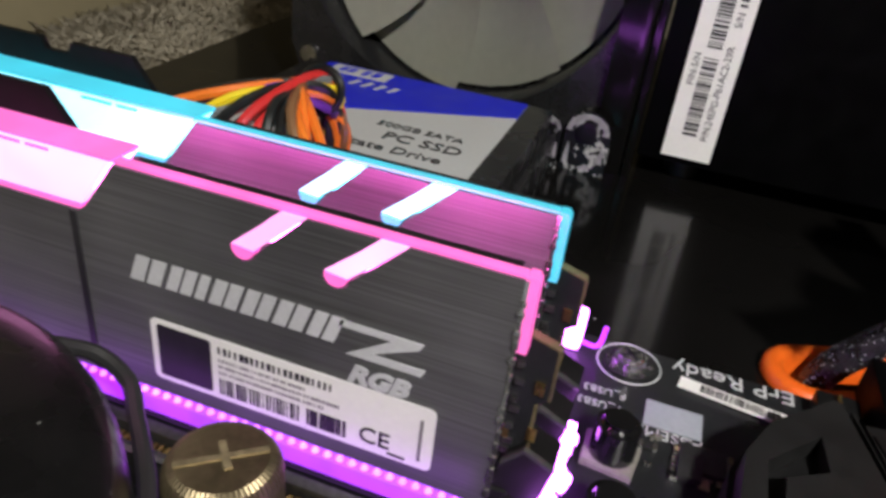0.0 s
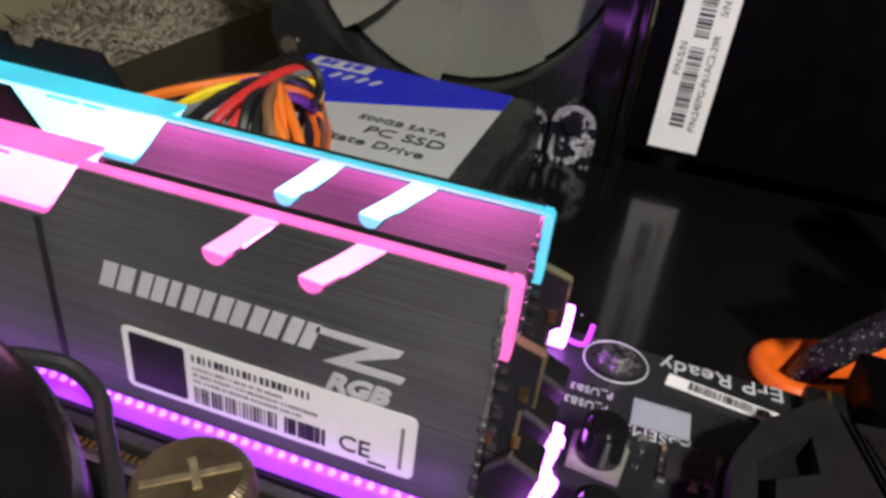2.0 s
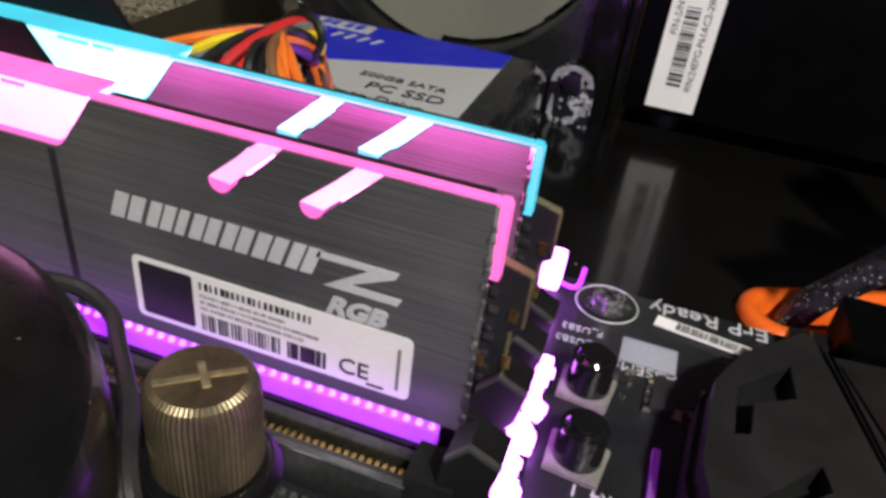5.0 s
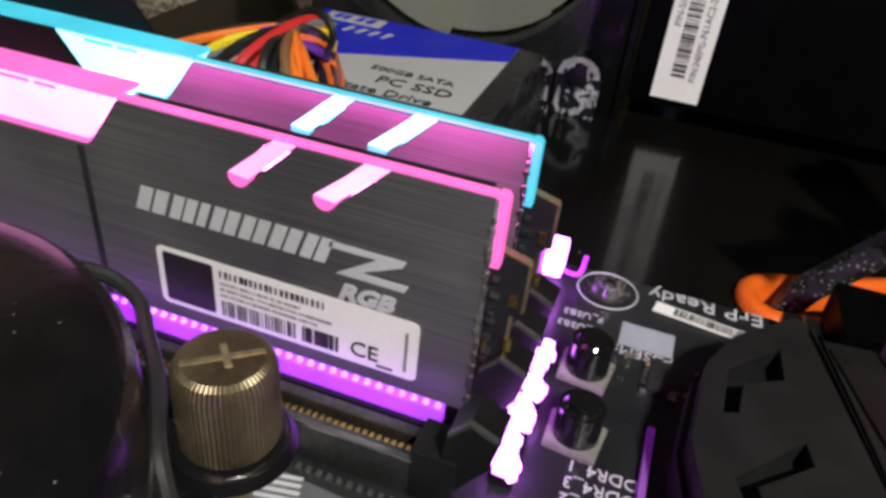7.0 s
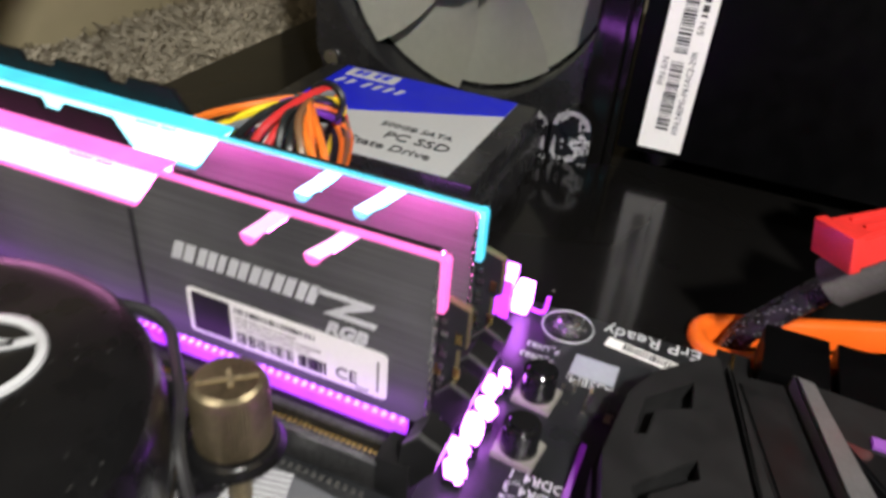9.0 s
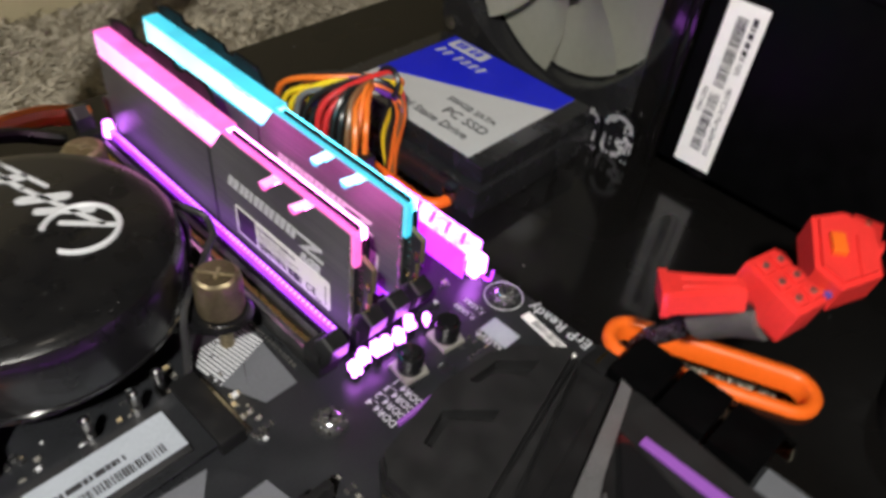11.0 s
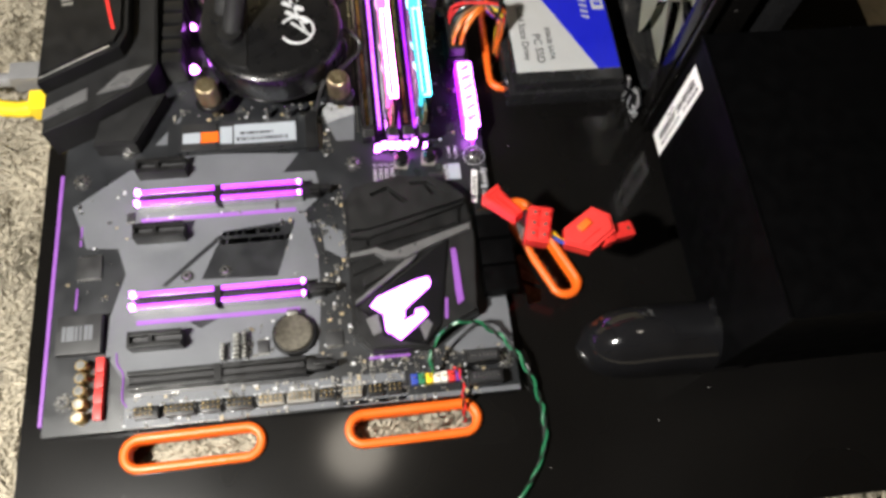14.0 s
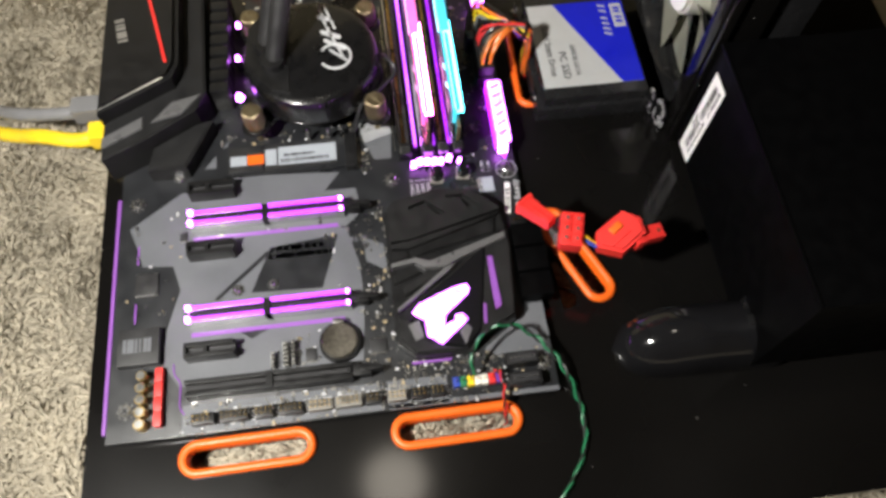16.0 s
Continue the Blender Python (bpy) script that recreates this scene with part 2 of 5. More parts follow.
def glide(pts, steps=8):
    """A smooth line through the points."""
    p = [Vector(q) for q in pts]
    p = [2 * p[0] - p[1]] + p + [2 * p[-1] - p[-2]]
    out = []
    for i in range(1, len(p) - 2):
        for s in range(steps):
            t = s / steps
            out.append(0.5 * (2 * p[i] + (p[i + 1] - p[i - 1]) * t + (2 * p[i - 1] - 5 * p[i] + 4 * p[i + 1] - p[i + 2]) * t * t
                              + (3 * p[i] - p[i - 1] - 3 * p[i + 1] + p[i + 2]) * t ** 3))
    return out + [p[-2]]


def hose(pts, r, seg=8, steps=8, bm=None, ripple=0.0, closed=False):
    """A round cable swept along a smooth line."""
    bm = bm or bmesh.new()
    line = pts if closed else glide(pts, steps)
    line = [Vector(q) for q in line]
    rings, up = [], Vector((0.13, 0.21, 0.97))
    n = len(line)
    for i, q in enumerate(line):
        d = (line[(i + 1) % n] - line[i - 1]) if closed else (line[min(i + 1, n - 1)] - line[max(i - 1, 0)])
        d.normalize()
        a = (up - d * up.dot(d))
        a.normalize()
        up = a
        b = d.cross(a)
        rr = r * (1 + ripple * (i % 2))
        rings.append([bm.verts.new(q + rr * (math.cos(w) * a + math.sin(w) * b)) for w in (2 * math.pi * k / seg for k in range(seg))])
    for i in range(n if closed else n - 1):
        u, v = rings[i], rings[(i + 1) % n]
        for k in range(seg):
            bm.faces.new((u[k], u[(k + 1) % seg], v[(k + 1) % seg], v[k]))
    if not closed:
        bm.faces.new(rings[0][::-1])
        bm.faces.new(rings[-1])
    return bm


def stadium(x0, y0, x1, y1, r, seg=12):
    """The outline of a slot with round ends between two centres."""
    a = math.atan2(y1 - y0, x1 - x0)
    return [(x1 + r * math.cos(a - math.pi / 2 + math.pi * k / seg), y1 + r * math.sin(a - math.pi / 2 + math.pi * k / seg)) for k in range(seg + 1)] + \
           [(x0 + r * math.cos(a + math.pi / 2 + math.pi * k / seg), y0 + r * math.sin(a + math.pi / 2 + math.pi * k / seg)) for k in range(seg + 1)]


def words(name, text, size, m, mat, parent, label="", bold=0.0):
    """Raised lettering in the built-in font, at the pose m."""
    cu = bpy.data.curves.new(name, "FONT")
    cu.body, cu.size, cu.extrude, cu.resolution_u = text, size, 0.00008, 3
    cu.offset = bold
    tmp = new(name, cu)
    me = bpy.data.meshes.new_from_object(tmp.evaluated_get(bpy.context.evaluated_depsgraph_get()))
    bpy.data.objects.remove(tmp)
    me.transform(m)
    me.materials.clear()
    me.materials.append(M[mat])
    ob = new(name, me)
    ob.parent = parent
    if parent.type == "EMPTY":
        ob.matrix_parent_inverse = Matrix.Translation(-Vector(parent.location))
    return tagged(ob, label)


def bars(name, x0, x1, y0, y1, z, m, mat, parent, count, rng, share=0.55, label=""):
    """A row of upright printed strokes of uneven width, in the plane of m."""
    bm = bmesh.new()
    step = (x1 - x0) / count
    for i in range(count):
        w = step * share * rng.uniform(0.5, 1.5)
        a = x0 + i * step
        vs = [bm.verts.new(m @ Vector(p)) for p in ((a, y0, z), (min(a + w, x1), y0, z), (min(a + w, x1), y1, z), (a, y1, z))]
        bm.faces.new(vs)
    return tagged(part(name, bm, mat, parent, label, 0), kind="stuff")

# ---- room: ground, walls, ceiling ----
TRAY = -0.007
CARPET = -0.032
rng = random.Random(7)


def carpet_height(x, y):
    return CARPET - 0.006 + 0.004 * noise.noise((x * 40, y * 40, 0.3)) + 0.006 * noise.noise((x * 9, y * 9, 4.1)) + (0.010 * math.exp(-((y + 0.021) / 0.016) ** 4) if 0.03 < x < 0.23 else 0.0)


bm = bmesh.new()
grid = bmesh.ops.create_grid(bm, x_segments=90, y_segments=90, size=0.75)
bmesh.ops.translate(bm, vec=(0.15, 0.12, 0), verts=bm.verts)
for v in bm.verts:
    v.co.z = carpet_height(v.co.x, v.co.y)
alone("ground", bm, "carpet", "worn beige carpet under the open frame", "carpet", kind="structure", smooth=80)
bm = bmesh.new()
for x0, x1, y0, y1 in ((-1.7, 2.1, -1.7, -0.60), (-1.7, 2.1, 0.84, 1.9), (-1.7, -0.57, -0.60, 0.84), (0.87, 2.1, -0.60, 0.84)):
    box(x0, x1, y0, y1, CARPET - 0.05, CARPET - 0.009, bm=bm)
alone("floor", bm, "carpet", "plain beige carpeted floor round the room", "floor", kind="structure", smooth=0)
# wool fibres standing up from the carpet where it shows
bm = bmesh.new()
verts, faces = [], []


def fibre(x, y, h, w):
    z = carpet_height(x, y)
    a = rng.uniform(0, 6.283)
    lean = Vector((rng.gauss(0, 0.8), rng.gauss(0, 0.8), 0.8)) * h
    bend = Vector((rng.gauss(0, 0.5), rng.gauss(0, 0.5), -0.1)) * h * 0.5
    c = Vector((x, y, z - 0.002))
    i = len(verts)
    for k in range(3):
        o = Vector((math.cos(a + 2.094 * k), math.sin(a + 2.094 * k), 0)) * w
        verts.append(c + o)
        verts.append(c + lean * 0.6 + o * 0.9)
    verts.append(c + lean + bend)
    for k in range(3):
        p, q = i + 2 * k, i + 2 * ((k + 1) % 3)
        faces.append((p, q, q + 1, p + 1))
        faces.append((p + 1, q + 1, i + 6))


for x0, x1, y0, y1, count in ((-0.17, 0.0, -0.10, 0.34, 44000), (0.02, 0.30, -0.035, 0.26, 16000), (-0.05, 0.66, 0.32, 0.475, 30000), (0.2, 0.62, -0.22, -0.07, 9000), (0.038, 0.222, -0.034, -0.008, 5000)):
    for _ in range(count):
        fibre(rng.uniform(x0, x1), rng.uniform(y0, y1), rng.uniform(0.007, 0.015), rng.uniform(0.0007, 0.0017))
bm.free()
me = bpy.data.meshes.new("carpet_pile")
me.from_pydata(verts, [], faces)
me.materials.append(M["fibre"])
me.shade_smooth()
tagged(new("carpet_pile", me), "dense curly beige wool carpet pile", "carpet", kind="stuff")
for name, b in (("wall_north", (-1.7, 2.1, 1.9, 2.0)), ("wall_south", (-1.7, 2.1, -1.8, -1.7)), ("wall_west", (-1.8, -1.7, -1.8, 2.0)), ("wall_east", (2.1, 2.2, -1.8, 2.0))):
    alone(name, box(*b, CARPET - 0.05, 2.4), "wall", "plain cream painted room wall", "wall", kind="structure", smooth=0)
alone("ceiling", box(-1.8, 2.2, -1.8, 2.0, 2.4, 2.5), "ceiling", "plain white room ceiling", "ceiling", kind="structure", smooth=0)
# low cream skirting of furniture behind the carpet
alone("bed_base", box(-0.55, 0.62, 0.475, 0.72, CARPET - 0.02, 0.30, 0.01), "wall", "smooth cream panel of low furniture on the carpet", "furniture")


# ---- open frame chassis ----
SLOTS = [("A", (0.0465, -0.0218), (0.0995, -0.0212), 0.0078), ("B", (0.1595, -0.0212), (0.2120, -0.0206), 0.0078),
         ("C", (0.2600, 0.0955), (0.2800, 0.0500), 0.0078), ("D", (0.2655, 0.2430), (0.2640, 0.1930), 0.0078)]
CUTS = [[(0.2548, 0.0690), (0.2585, 0.0700), (0.2662, 0.0490), (0.2560, 0.0540)], [(0.2560, 0.0525), (0.2660, 0.0472), (0.2645, 0.0400), (0.2570, 0.0385)]]
chassis = thing("open_chassis", (0.24, 0.12, CARPET - 0.006), "glossy black open-frame computer chassis plate lying on carpet", "chassis")


def plate_with_slots(outline, holes, z0, z1):
    """A plate whose slots go right through it."""
    cu = bpy.data.curves.new("plate", "CURVE")
    cu.dimensions, cu.fill_mode, cu.extrude, cu.bevel_depth = "2D", "BOTH", (z1 - z0) / 2, 0.0
    for pts in (outline, *holes):
        sp = cu.splines.new("POLY")
        sp.points.add(len(pts) - 1)
        for p, q in zip(sp.points, pts):
            p.co = (*q, 0, 1)
        sp.use_cyclic_u = True
    tmp = new("plate", cu)
    me = bpy.data.meshes.new_from_object(tmp.evaluated_get(bpy.context.evaluated_depsgraph_get()))
    bpy.data.objects.remove(tmp)
    me.transform(Matrix.Translation((0, 0, (z0 + z1) / 2)))
    bm = bmesh.new()
    bm.from_mesh(me)
    bmesh.ops.remove_doubles(bm, verts=bm.verts, dist=1e-6)
    return bm


TX0, TX1, TY0, TY1 = -0.013, 0.53, -0.082, 0.334
bm = plate_with_slots([(TX0, TY0), (TX1, TY0), (TX1, TY1), (TX0, TY1)], [stadium(*a, *b, r - 0.001) for _, a, b, r in SLOTS] + CUTS, TRAY - 0.002, TRAY)
part("base_plate", bm, "tray", chassis)
for x0, x1, y0, y1 in ((TX0, TX1, TY0, TY0 + 0.002), (TX0, TX1, TY1 - 0.002, TY1), (TX0, TX0 + 0.002, TY0 + 0.002, TY1 - 0.002), (TX1 - 0.002, TX1, TY0 + 0.002, TY1 - 0.002)):
    part("folded_edge", box(x0, x1, y0, y1, TRAY - 0.021, TRAY - 0.002), "tray", chassis)
for x in (0.03, 0.48):
    for y in (-0.05, 0.29):
        part("foot", disc(x, y, CARPET - 0.012, TRAY - 0.002, 0.012), "rubber", chassis)

for _, a, b, r in SLOTS:
    d = Vector(b) - Vector(a)
    bm = bmesh.new()
    rings = []
    prof = [(r + 0.0022, TRAY + 0.0004), (r + 0.0021, TRAY + 0.0022), (r + 0.0008, TRAY + 0.0032), (r - 0.0012, TRAY + 0.0032), (r - 0.0024, TRAY + 0.0020), (r - 0.0026, TRAY - 0.005), (r - 0.0010, TRAY - 0.005), (r - 0.0010, TRAY + 0.0004)]
    for rr, z in prof:
        rings.append([bm.verts.new((x, y, z)) for x, y in stadium(*a, *b, rr)])
    n = len(rings[0])
    for i in range(len(prof)):
        u, v = rings[i], rings[(i + 1) % len(prof)]
        for k in range(n):
            bm.faces.new((u[k], u[(k + 1) % n], v[(k + 1) % n], v[k]))
    alone("cable_grommet", bm, "orange", "bright orange rubber grommet round a cable slot", "grommet", "grommets of the chassis plate", smooth=50)


# ---- main circuit board ----
BX0, BX1, BY0, BY1 = 0.0, 0.2438, -0.0101, 0.2947
board = thing("motherboard", (0.12, 0.14, -0.002), "black and grey full-size computer motherboard with lit accents", "motherboard")
part("circuit_board", box(BX0, BX1, BY0, BY1, -0.0017, 0.0, 0.0003), "pcb", board)
ZP = 0.00025


def print_patch(pts, mat="print_grey", z=ZP):
    return part("printed_patch", prism(pts, 0.0001, z), mat, board, "matt grey printed wedge" if mat == "print_grey" else "")


for pts in ([(0.0653, 0.1480), (0.1161, 0.1445), (0.1332, 0.1433), (0.1236, 0.1309), (0.1423, 0.1306), (0.1449, 0.1142), (0.1347, 0.1043), (0.0887, 0.1026), (0.0669, 0.0740), (0.0371, 0.0742), (0.0323, 0.0901), (0.0149, 0.0914), (0.0061, 0.1172), (0.0367, 0.1394), (0.0650, 0.1332)],
            [(0.0669, 0.0740), (0.0887, 0.1026), (0.1347, 0.1043), (0.1412, 0.0777), (0.1416, 0.0501), (0.1385, 0.0196), (0.0376, 0.0166), (0.0291, 0.0296), (0.0300, 0.0500), (0.0371, 0.0742)],
            [(0.1440, 0.0960), (0.1560, 0.0900), (0.1570, 0.0720), (0.1450, 0.0800)],
            [(0.148, 0.168), (0.163, 0.174), (0.1555, 0.158), (0.169, 0.184), (0.1665, 0.150), (0.156, 0.150)],
            [(0.206, 0.018), (0.238, 0.040), (0.240, 0.012), (0.215, 0.012)],
            [(0.05, 0.155), (0.065, 0.175), (0.060, 0.155)]):
    print_patch(pts)
for pts in ([(0.0892, 0.0954), (0.1294, 0.0995), (0.1185, 0.0660), (0.0776, 0.0676)], [(0.0866, 0.0931), (0.0890, 0.0919), (0.0588, 0.0649), (0.0565, 0.0660)],
            [(0.0688, 0.0460), (0.0879, 0.0450), (0.0773, 0.0396)], [(0.1236, 0.1309), (0.1332, 0.1433), (0.1370, 0.1400), (0.1423, 0.1306)], [(0.0061, 0.1172), (0.0123, 0.1004), (0.0149, 0.0914), (0.0080, 0.0980)]):
    part("bare_patch", prism(pts, 0.0003, 0.0005), "pcb", board)
for k in range(15):
    a = 0.150 + k * 0.00125
    print_patch([(a, 0.163 + 0.0004 * k), (a + 0.0006, 0.163 + 0.0004 * k), (a + 0.0006 - 0.002, 0.178), (a - 0.002, 0.178)], "print_light", 0.0005)


def screw(x, y, r=0.0042, z=0.0):
    s = thing("board_screw", (x, y, z), "bright steel cross-head screw in the circuit board", "screw", "board screws")
    part("collar", disc(x, y, z + 0.0001, z + 0.0006, r * 1.25), "chip", s)
    for k in range(8):
        w = k * math.pi / 4
        part("solder_pad", disc(x + r * 1.02 * math.cos(w), y + r * 1.02 * math.sin(w), z + 0.0006, z + 0.0010, 0.0006 * r / 0.0042, 0.0004 * r / 0.0042, 8), "solder", s)
    head = part("head", disc(x, y, z + 0.0006, z + 0.0028, r * 0.86, r * 0.7, 24, bevel=0.0006), "bolt", s)
    part("cross_slot", box(x - r * 0.5, x + r * 0.5, y - 0.0005, y + 0.0005, z + 0.0026, z + 0.0029, turn=Matrix.Rotation(0.7, 4, "Z")), "ink", head)
    part("cross_slot", box(x - r * 0.5, x + r * 0.5, y - 0.0005, y + 0.0005, z + 0.0026, z + 0.0029, turn=Matrix.Rotation(2.27, 4, "Z")), "ink", head)
    return s


for x, y in ((0.0102, 0.0064), (0.2375, 0.0064), (0.0102, 0.1334), (0.2375, 0.1334), (0.1651, 0.1334), (0.0102, 0.288), (0.1651, 0.288)):
    screw(x, y)
part("printed_ring", hose([(0.2375 + 0.0064 * math.cos(w), 0.1334 + 0.0064 * math.sin(w), 0.0002) for w in (k * math.pi / 16 for k in range(32))], 0.0002, 4, closed=True), "print_light", board)


# long expansion slots with lit armour
def long_slot(y, lit, length=0.0915):
    x0 = 0.0432
    s = thing("expansion_slot", (x0 + length / 2, y, 0), "lit steel-armoured graphics card slot on the board" if lit else "black plastic graphics card slot on the board", "slot", "expansion slots")
    part("body", box(x0 + 0.001, x0 + length - 0.001, y - 0.0016, y + 0.0016, 0.0003, 0.0085), "black", s)
    for side in (-1, 1):
        yy = y + side * 0.0034
        part("side_wall", box(x0, x0 + length, yy - 0.0012, yy + 0.0012, 0.0003, 0.0095, 0.0002), "steel" if lit else "black", s)
        if lit:
            for a, b in ((0.0, 0.043), (0.047, length)):
                part("light_bar", box(x0 + a, x0 + b, yy - 0.0010, yy + 0.0010, 0.0096, 0.0112, 0.0004), "violet_glow", s, "lit violet acrylic strip")
            part("lamp", disc(x0 + 0.0015, yy, 0.0096, 0.0122, 0.0019, 0.0014, 12), "violet_glare", s, "glaring light at the strip's end")
            part("lamp", disc(x0 + length - 0.0015, yy, 0.0096, 0.0118, 0.0013, 0.001, 12), "violet_glare", s, "glaring light at the strip's end")
    part("key", box(x0 + 0.0432, x0 + 0.0468, y - 0.0046, y + 0.0046, 0.0005, 0.0105), "black", s)
    part("latch", box(x0 + length, x0 + length + 0.010, y - 0.003, y + 0.003, 0.0003, 0.008, 0.0008), "black", s)
    part("latch_tab", box(x0 + length + 0.004, x0 + length + 0.016, y - 0.0012, y + 0.0012, 0.002, 0.0095, 0.0005), "black", s)
    part("contact_strip", box(x0 + 0.002, x0 + length - 0.003, y - 0.0005, y + 0.0005, 0.0084, 0.0088), "ink", s)


long_slot(0.1152, True)
long_slot(0.0545, True)
long_slot(0.0125, False, 0.0895)
for y in (0.1362, 0.0955, 0.0335):
    s = thing("short_expansion_slot", (0.057, y, 0), "short black plastic expansion slot on the board", "slot", "short expansion slots")
    x0 = 0.0440
    for side in (-1, 1):
        part("side_wall", box(x0, x0 + 0.0255, y + side * 0.003 - 0.0013, y + side * 0.003 + 0.0013, 0.0003, 0.0105, 0.0003), "black", s)
    part("body", box(x0, x0 + 0.0255, y - 0.0017, y + 0.0017, 0.0003, 0.007), "ink", s)
    part("key", box(x0 + 0.009, x0 + 0.011, y - 0.0017, y + 0.0017, 0.007, 0.0098), "black", s)
    part("end_block", box(x0 - 0.0015, x0, y - 0.0043, y + 0.0043, 0.0003, 0.0105, 0.0003), "black", s)

# storage stick under its two paper labels
stick = thing("storage_stick", (0.10, 0.156, 0.003), "slim black solid-state storage stick with white and orange labels", "storage stick")
part("circuit_board", box(0.058, 0.138, 0.1450, 0.1670, 0.0030, 0.0040), "pcb", stick)
part("white_label", box(0.0965, 0.1325, 0.1495, 0.1625, 0.0052, 0.0054), "slip", stick, "pale blue-grey paper label")
part("small_label", box(0.0885, 0.0955, 0.150, 0.1615, 0.0052, 0.0054), "slip", stick)
part("grey_badge", box(0.067, 0.077, 0.1515, 0.1585, 0.0052, 0.0054), "slip", stick)
part("orange_badge", box(0.0775, 0.0875, 0.1515, 0.1585, 0.0052, 0.0055), "orange", stick, "orange printed badge")
for a in (0.066, 0.0885, 0.112):
    part("memory_chip", box(a, a + 0.0205, 0.1475, 0.1650, 0.0040, 0.0051, 0.0002), "chip", stick)
b_m = Matrix.Translation((0.098, 0.151, 0.0))
bars("small_print", 0.0, 0.030, 0.0, 0.0028, 0.0055, b_m, "ink", stick, 34, rng)
bars("small_print", 0.002, 0.022, 0.0045, 0.0062, 0.0055, b_m, "ink", stick, 14, rng, 0.8)
part("socket", box(0.138, 0.1455, 0.1435, 0.1685, 0.0003, 0.0058, 0.0004), "black", board, "black edge connector")
part("pin_strip", box(0.1455, 0.1475, 0.1445, 0.1675, 0.0003, 0.0018), "solder", board)

path_light = thing("board_light_path", (0.0125, 0.08, 0), "thin violet light line along the board's edge", "light strip")
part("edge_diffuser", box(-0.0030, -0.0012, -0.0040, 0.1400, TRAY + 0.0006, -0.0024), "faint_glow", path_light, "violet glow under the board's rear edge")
for y0, y1 in ((0.0560, 0.0680), (0.0740, 0.0860), (0.0930, 0.1050)):
    part("line", box(0.0118, 0.0126, y0, y1, 0.0003, 0.0007), "faint_glow", path_light)
part("line", hose([(0.0345, 0.0300, 0.0004), (0.0352, 0.0240, 0.0004), (0.0385, 0.0180, 0.0004), (0.0385, 0.0060, 0.0004), (0.0410, 0.0010, 0.0004)], 0.0004, 5), "faint_glow", path_light)
# Glowing lines painted as the slot lights' reflection on the board print.
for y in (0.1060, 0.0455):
    part("reflector", box(0.0440, 0.1300, y - 0.0012, y + 0.0012, 0.0003, 0.0006), "faint_glow", path_light, "painted violet reflection of the lit slot")

# coin battery
batt = thing("coin_battery", (0.1265, 0.031, 0.0), "shiny steel coin battery in a black holder", "battery")
part("holder", disc(0.1265, 0.031, 0.0003, 0.0042, 0.0118, 0.0114), "black", batt)
part("cell", disc(0.1265, 0.031, 0.0042, 0.0062, 0.0102, 0.0098, 40, bevel=0.0005), "cell", batt)
part("clip", box(0.1235, 0.1295, 0.0405, 0.0435, 0.0042, 0.0075, 0.0006), "solder", batt)

# ---- memory slots, their light bars and the two modules ----
DY0, DY1 = 0.1465, 0.2885
SLOT_X = (0.1752, 0.1893, 0.1985, 0.2078)
for i, x in enumerate(SLOT_X):
    s = thing("memory_slot", (x, 0.2175, 0), "steel-armoured memory module slot on the board" if i == 0 else "black plastic memory slot on the board", "slot", "memory slots")
    part("floor", box(x - 0.0012, x + 0.0012, DY0 + 0.006, DY1 - 0.006, 0.0003, 0.004), "ink", s)
    for side in (-1, 1):
        part("side_wall", box(x + side * 0.0024 - 0.0010, x + side * 0.0024 + 0.0010, DY0 + 0.005, DY1 - 0.005, 0.0003, 0.0075, 0.0002), "gunmetal" if i == 0 else "black", s)
    bm = bmesh.new()
    for k in range(105):
        box(x - 0.0008, x + 0.0008, DY0 + 0.008 + k * 0.0012, DY0 + 0.0087 + k * 0.0012, 0.004, 0.0062, bm=bm)
    tagged(part("contact_strip", bm, "gold", s, "golden contact row", 0), kind="stuff")
    for y, sg in ((DY0, 1), (DY1, -1)):
        part("end_block", box(x - 0.0036, x + 0.0036, min(y, y + sg * 0.007), max(y, y + sg * 0.007), 0.0003, 0.0100, 0.0005), "black", s)
        pts = [(y, 0.004), (y - sg * 0.0045, 0.011), (y - sg * 0.0055, 0.0165), (y - sg * 0.001, 0.0185), (y + sg * 0.002, 0.0150), (y + sg * 0.003, 0.006)]
        lever = part("latch", prism(pts, x - 0.0030, x + 0.0030, axis="x"), "black", s)
        part("worn_ridge", prism([(y - sg * 0.0056, 0.0166), (y - sg * 0.0010, 0.0187), (y + sg * 0.0020, 0.0152), (y + sg * 0.0018, 0.0147), (y - sg * 0.0011, 0.0180), (y - sg * 0.0054, 0.0160)], x - 0.0031, x - 0.0022, axis="x"), "latch_rim", lever, "pale ridge along the latch")
armoured = bpy.data.objects["memory_slot"]
part("bright_rim", box(SLOT_X[0] - 0.0036, SLOT_X[0] - 0.0026, DY0 + 0.006, DY1 - 0.006, 0.0076, 0.0080), "steel", armoured, "thin bright steel rim")
bm = bmesh.new()
for k in range(72):
    box(SLOT_X[0] - 0.0064, SLOT_X[0] - 0.0053, DY0 + 0.008 + k * 0.0017, DY0 + 0.0088 + k * 0.0017, 0.0002, 0.0011, bm=bm)
tagged(part("solder_row", bm, "bolt", armoured, "row of bright solder joints", 0), kind="stuff")
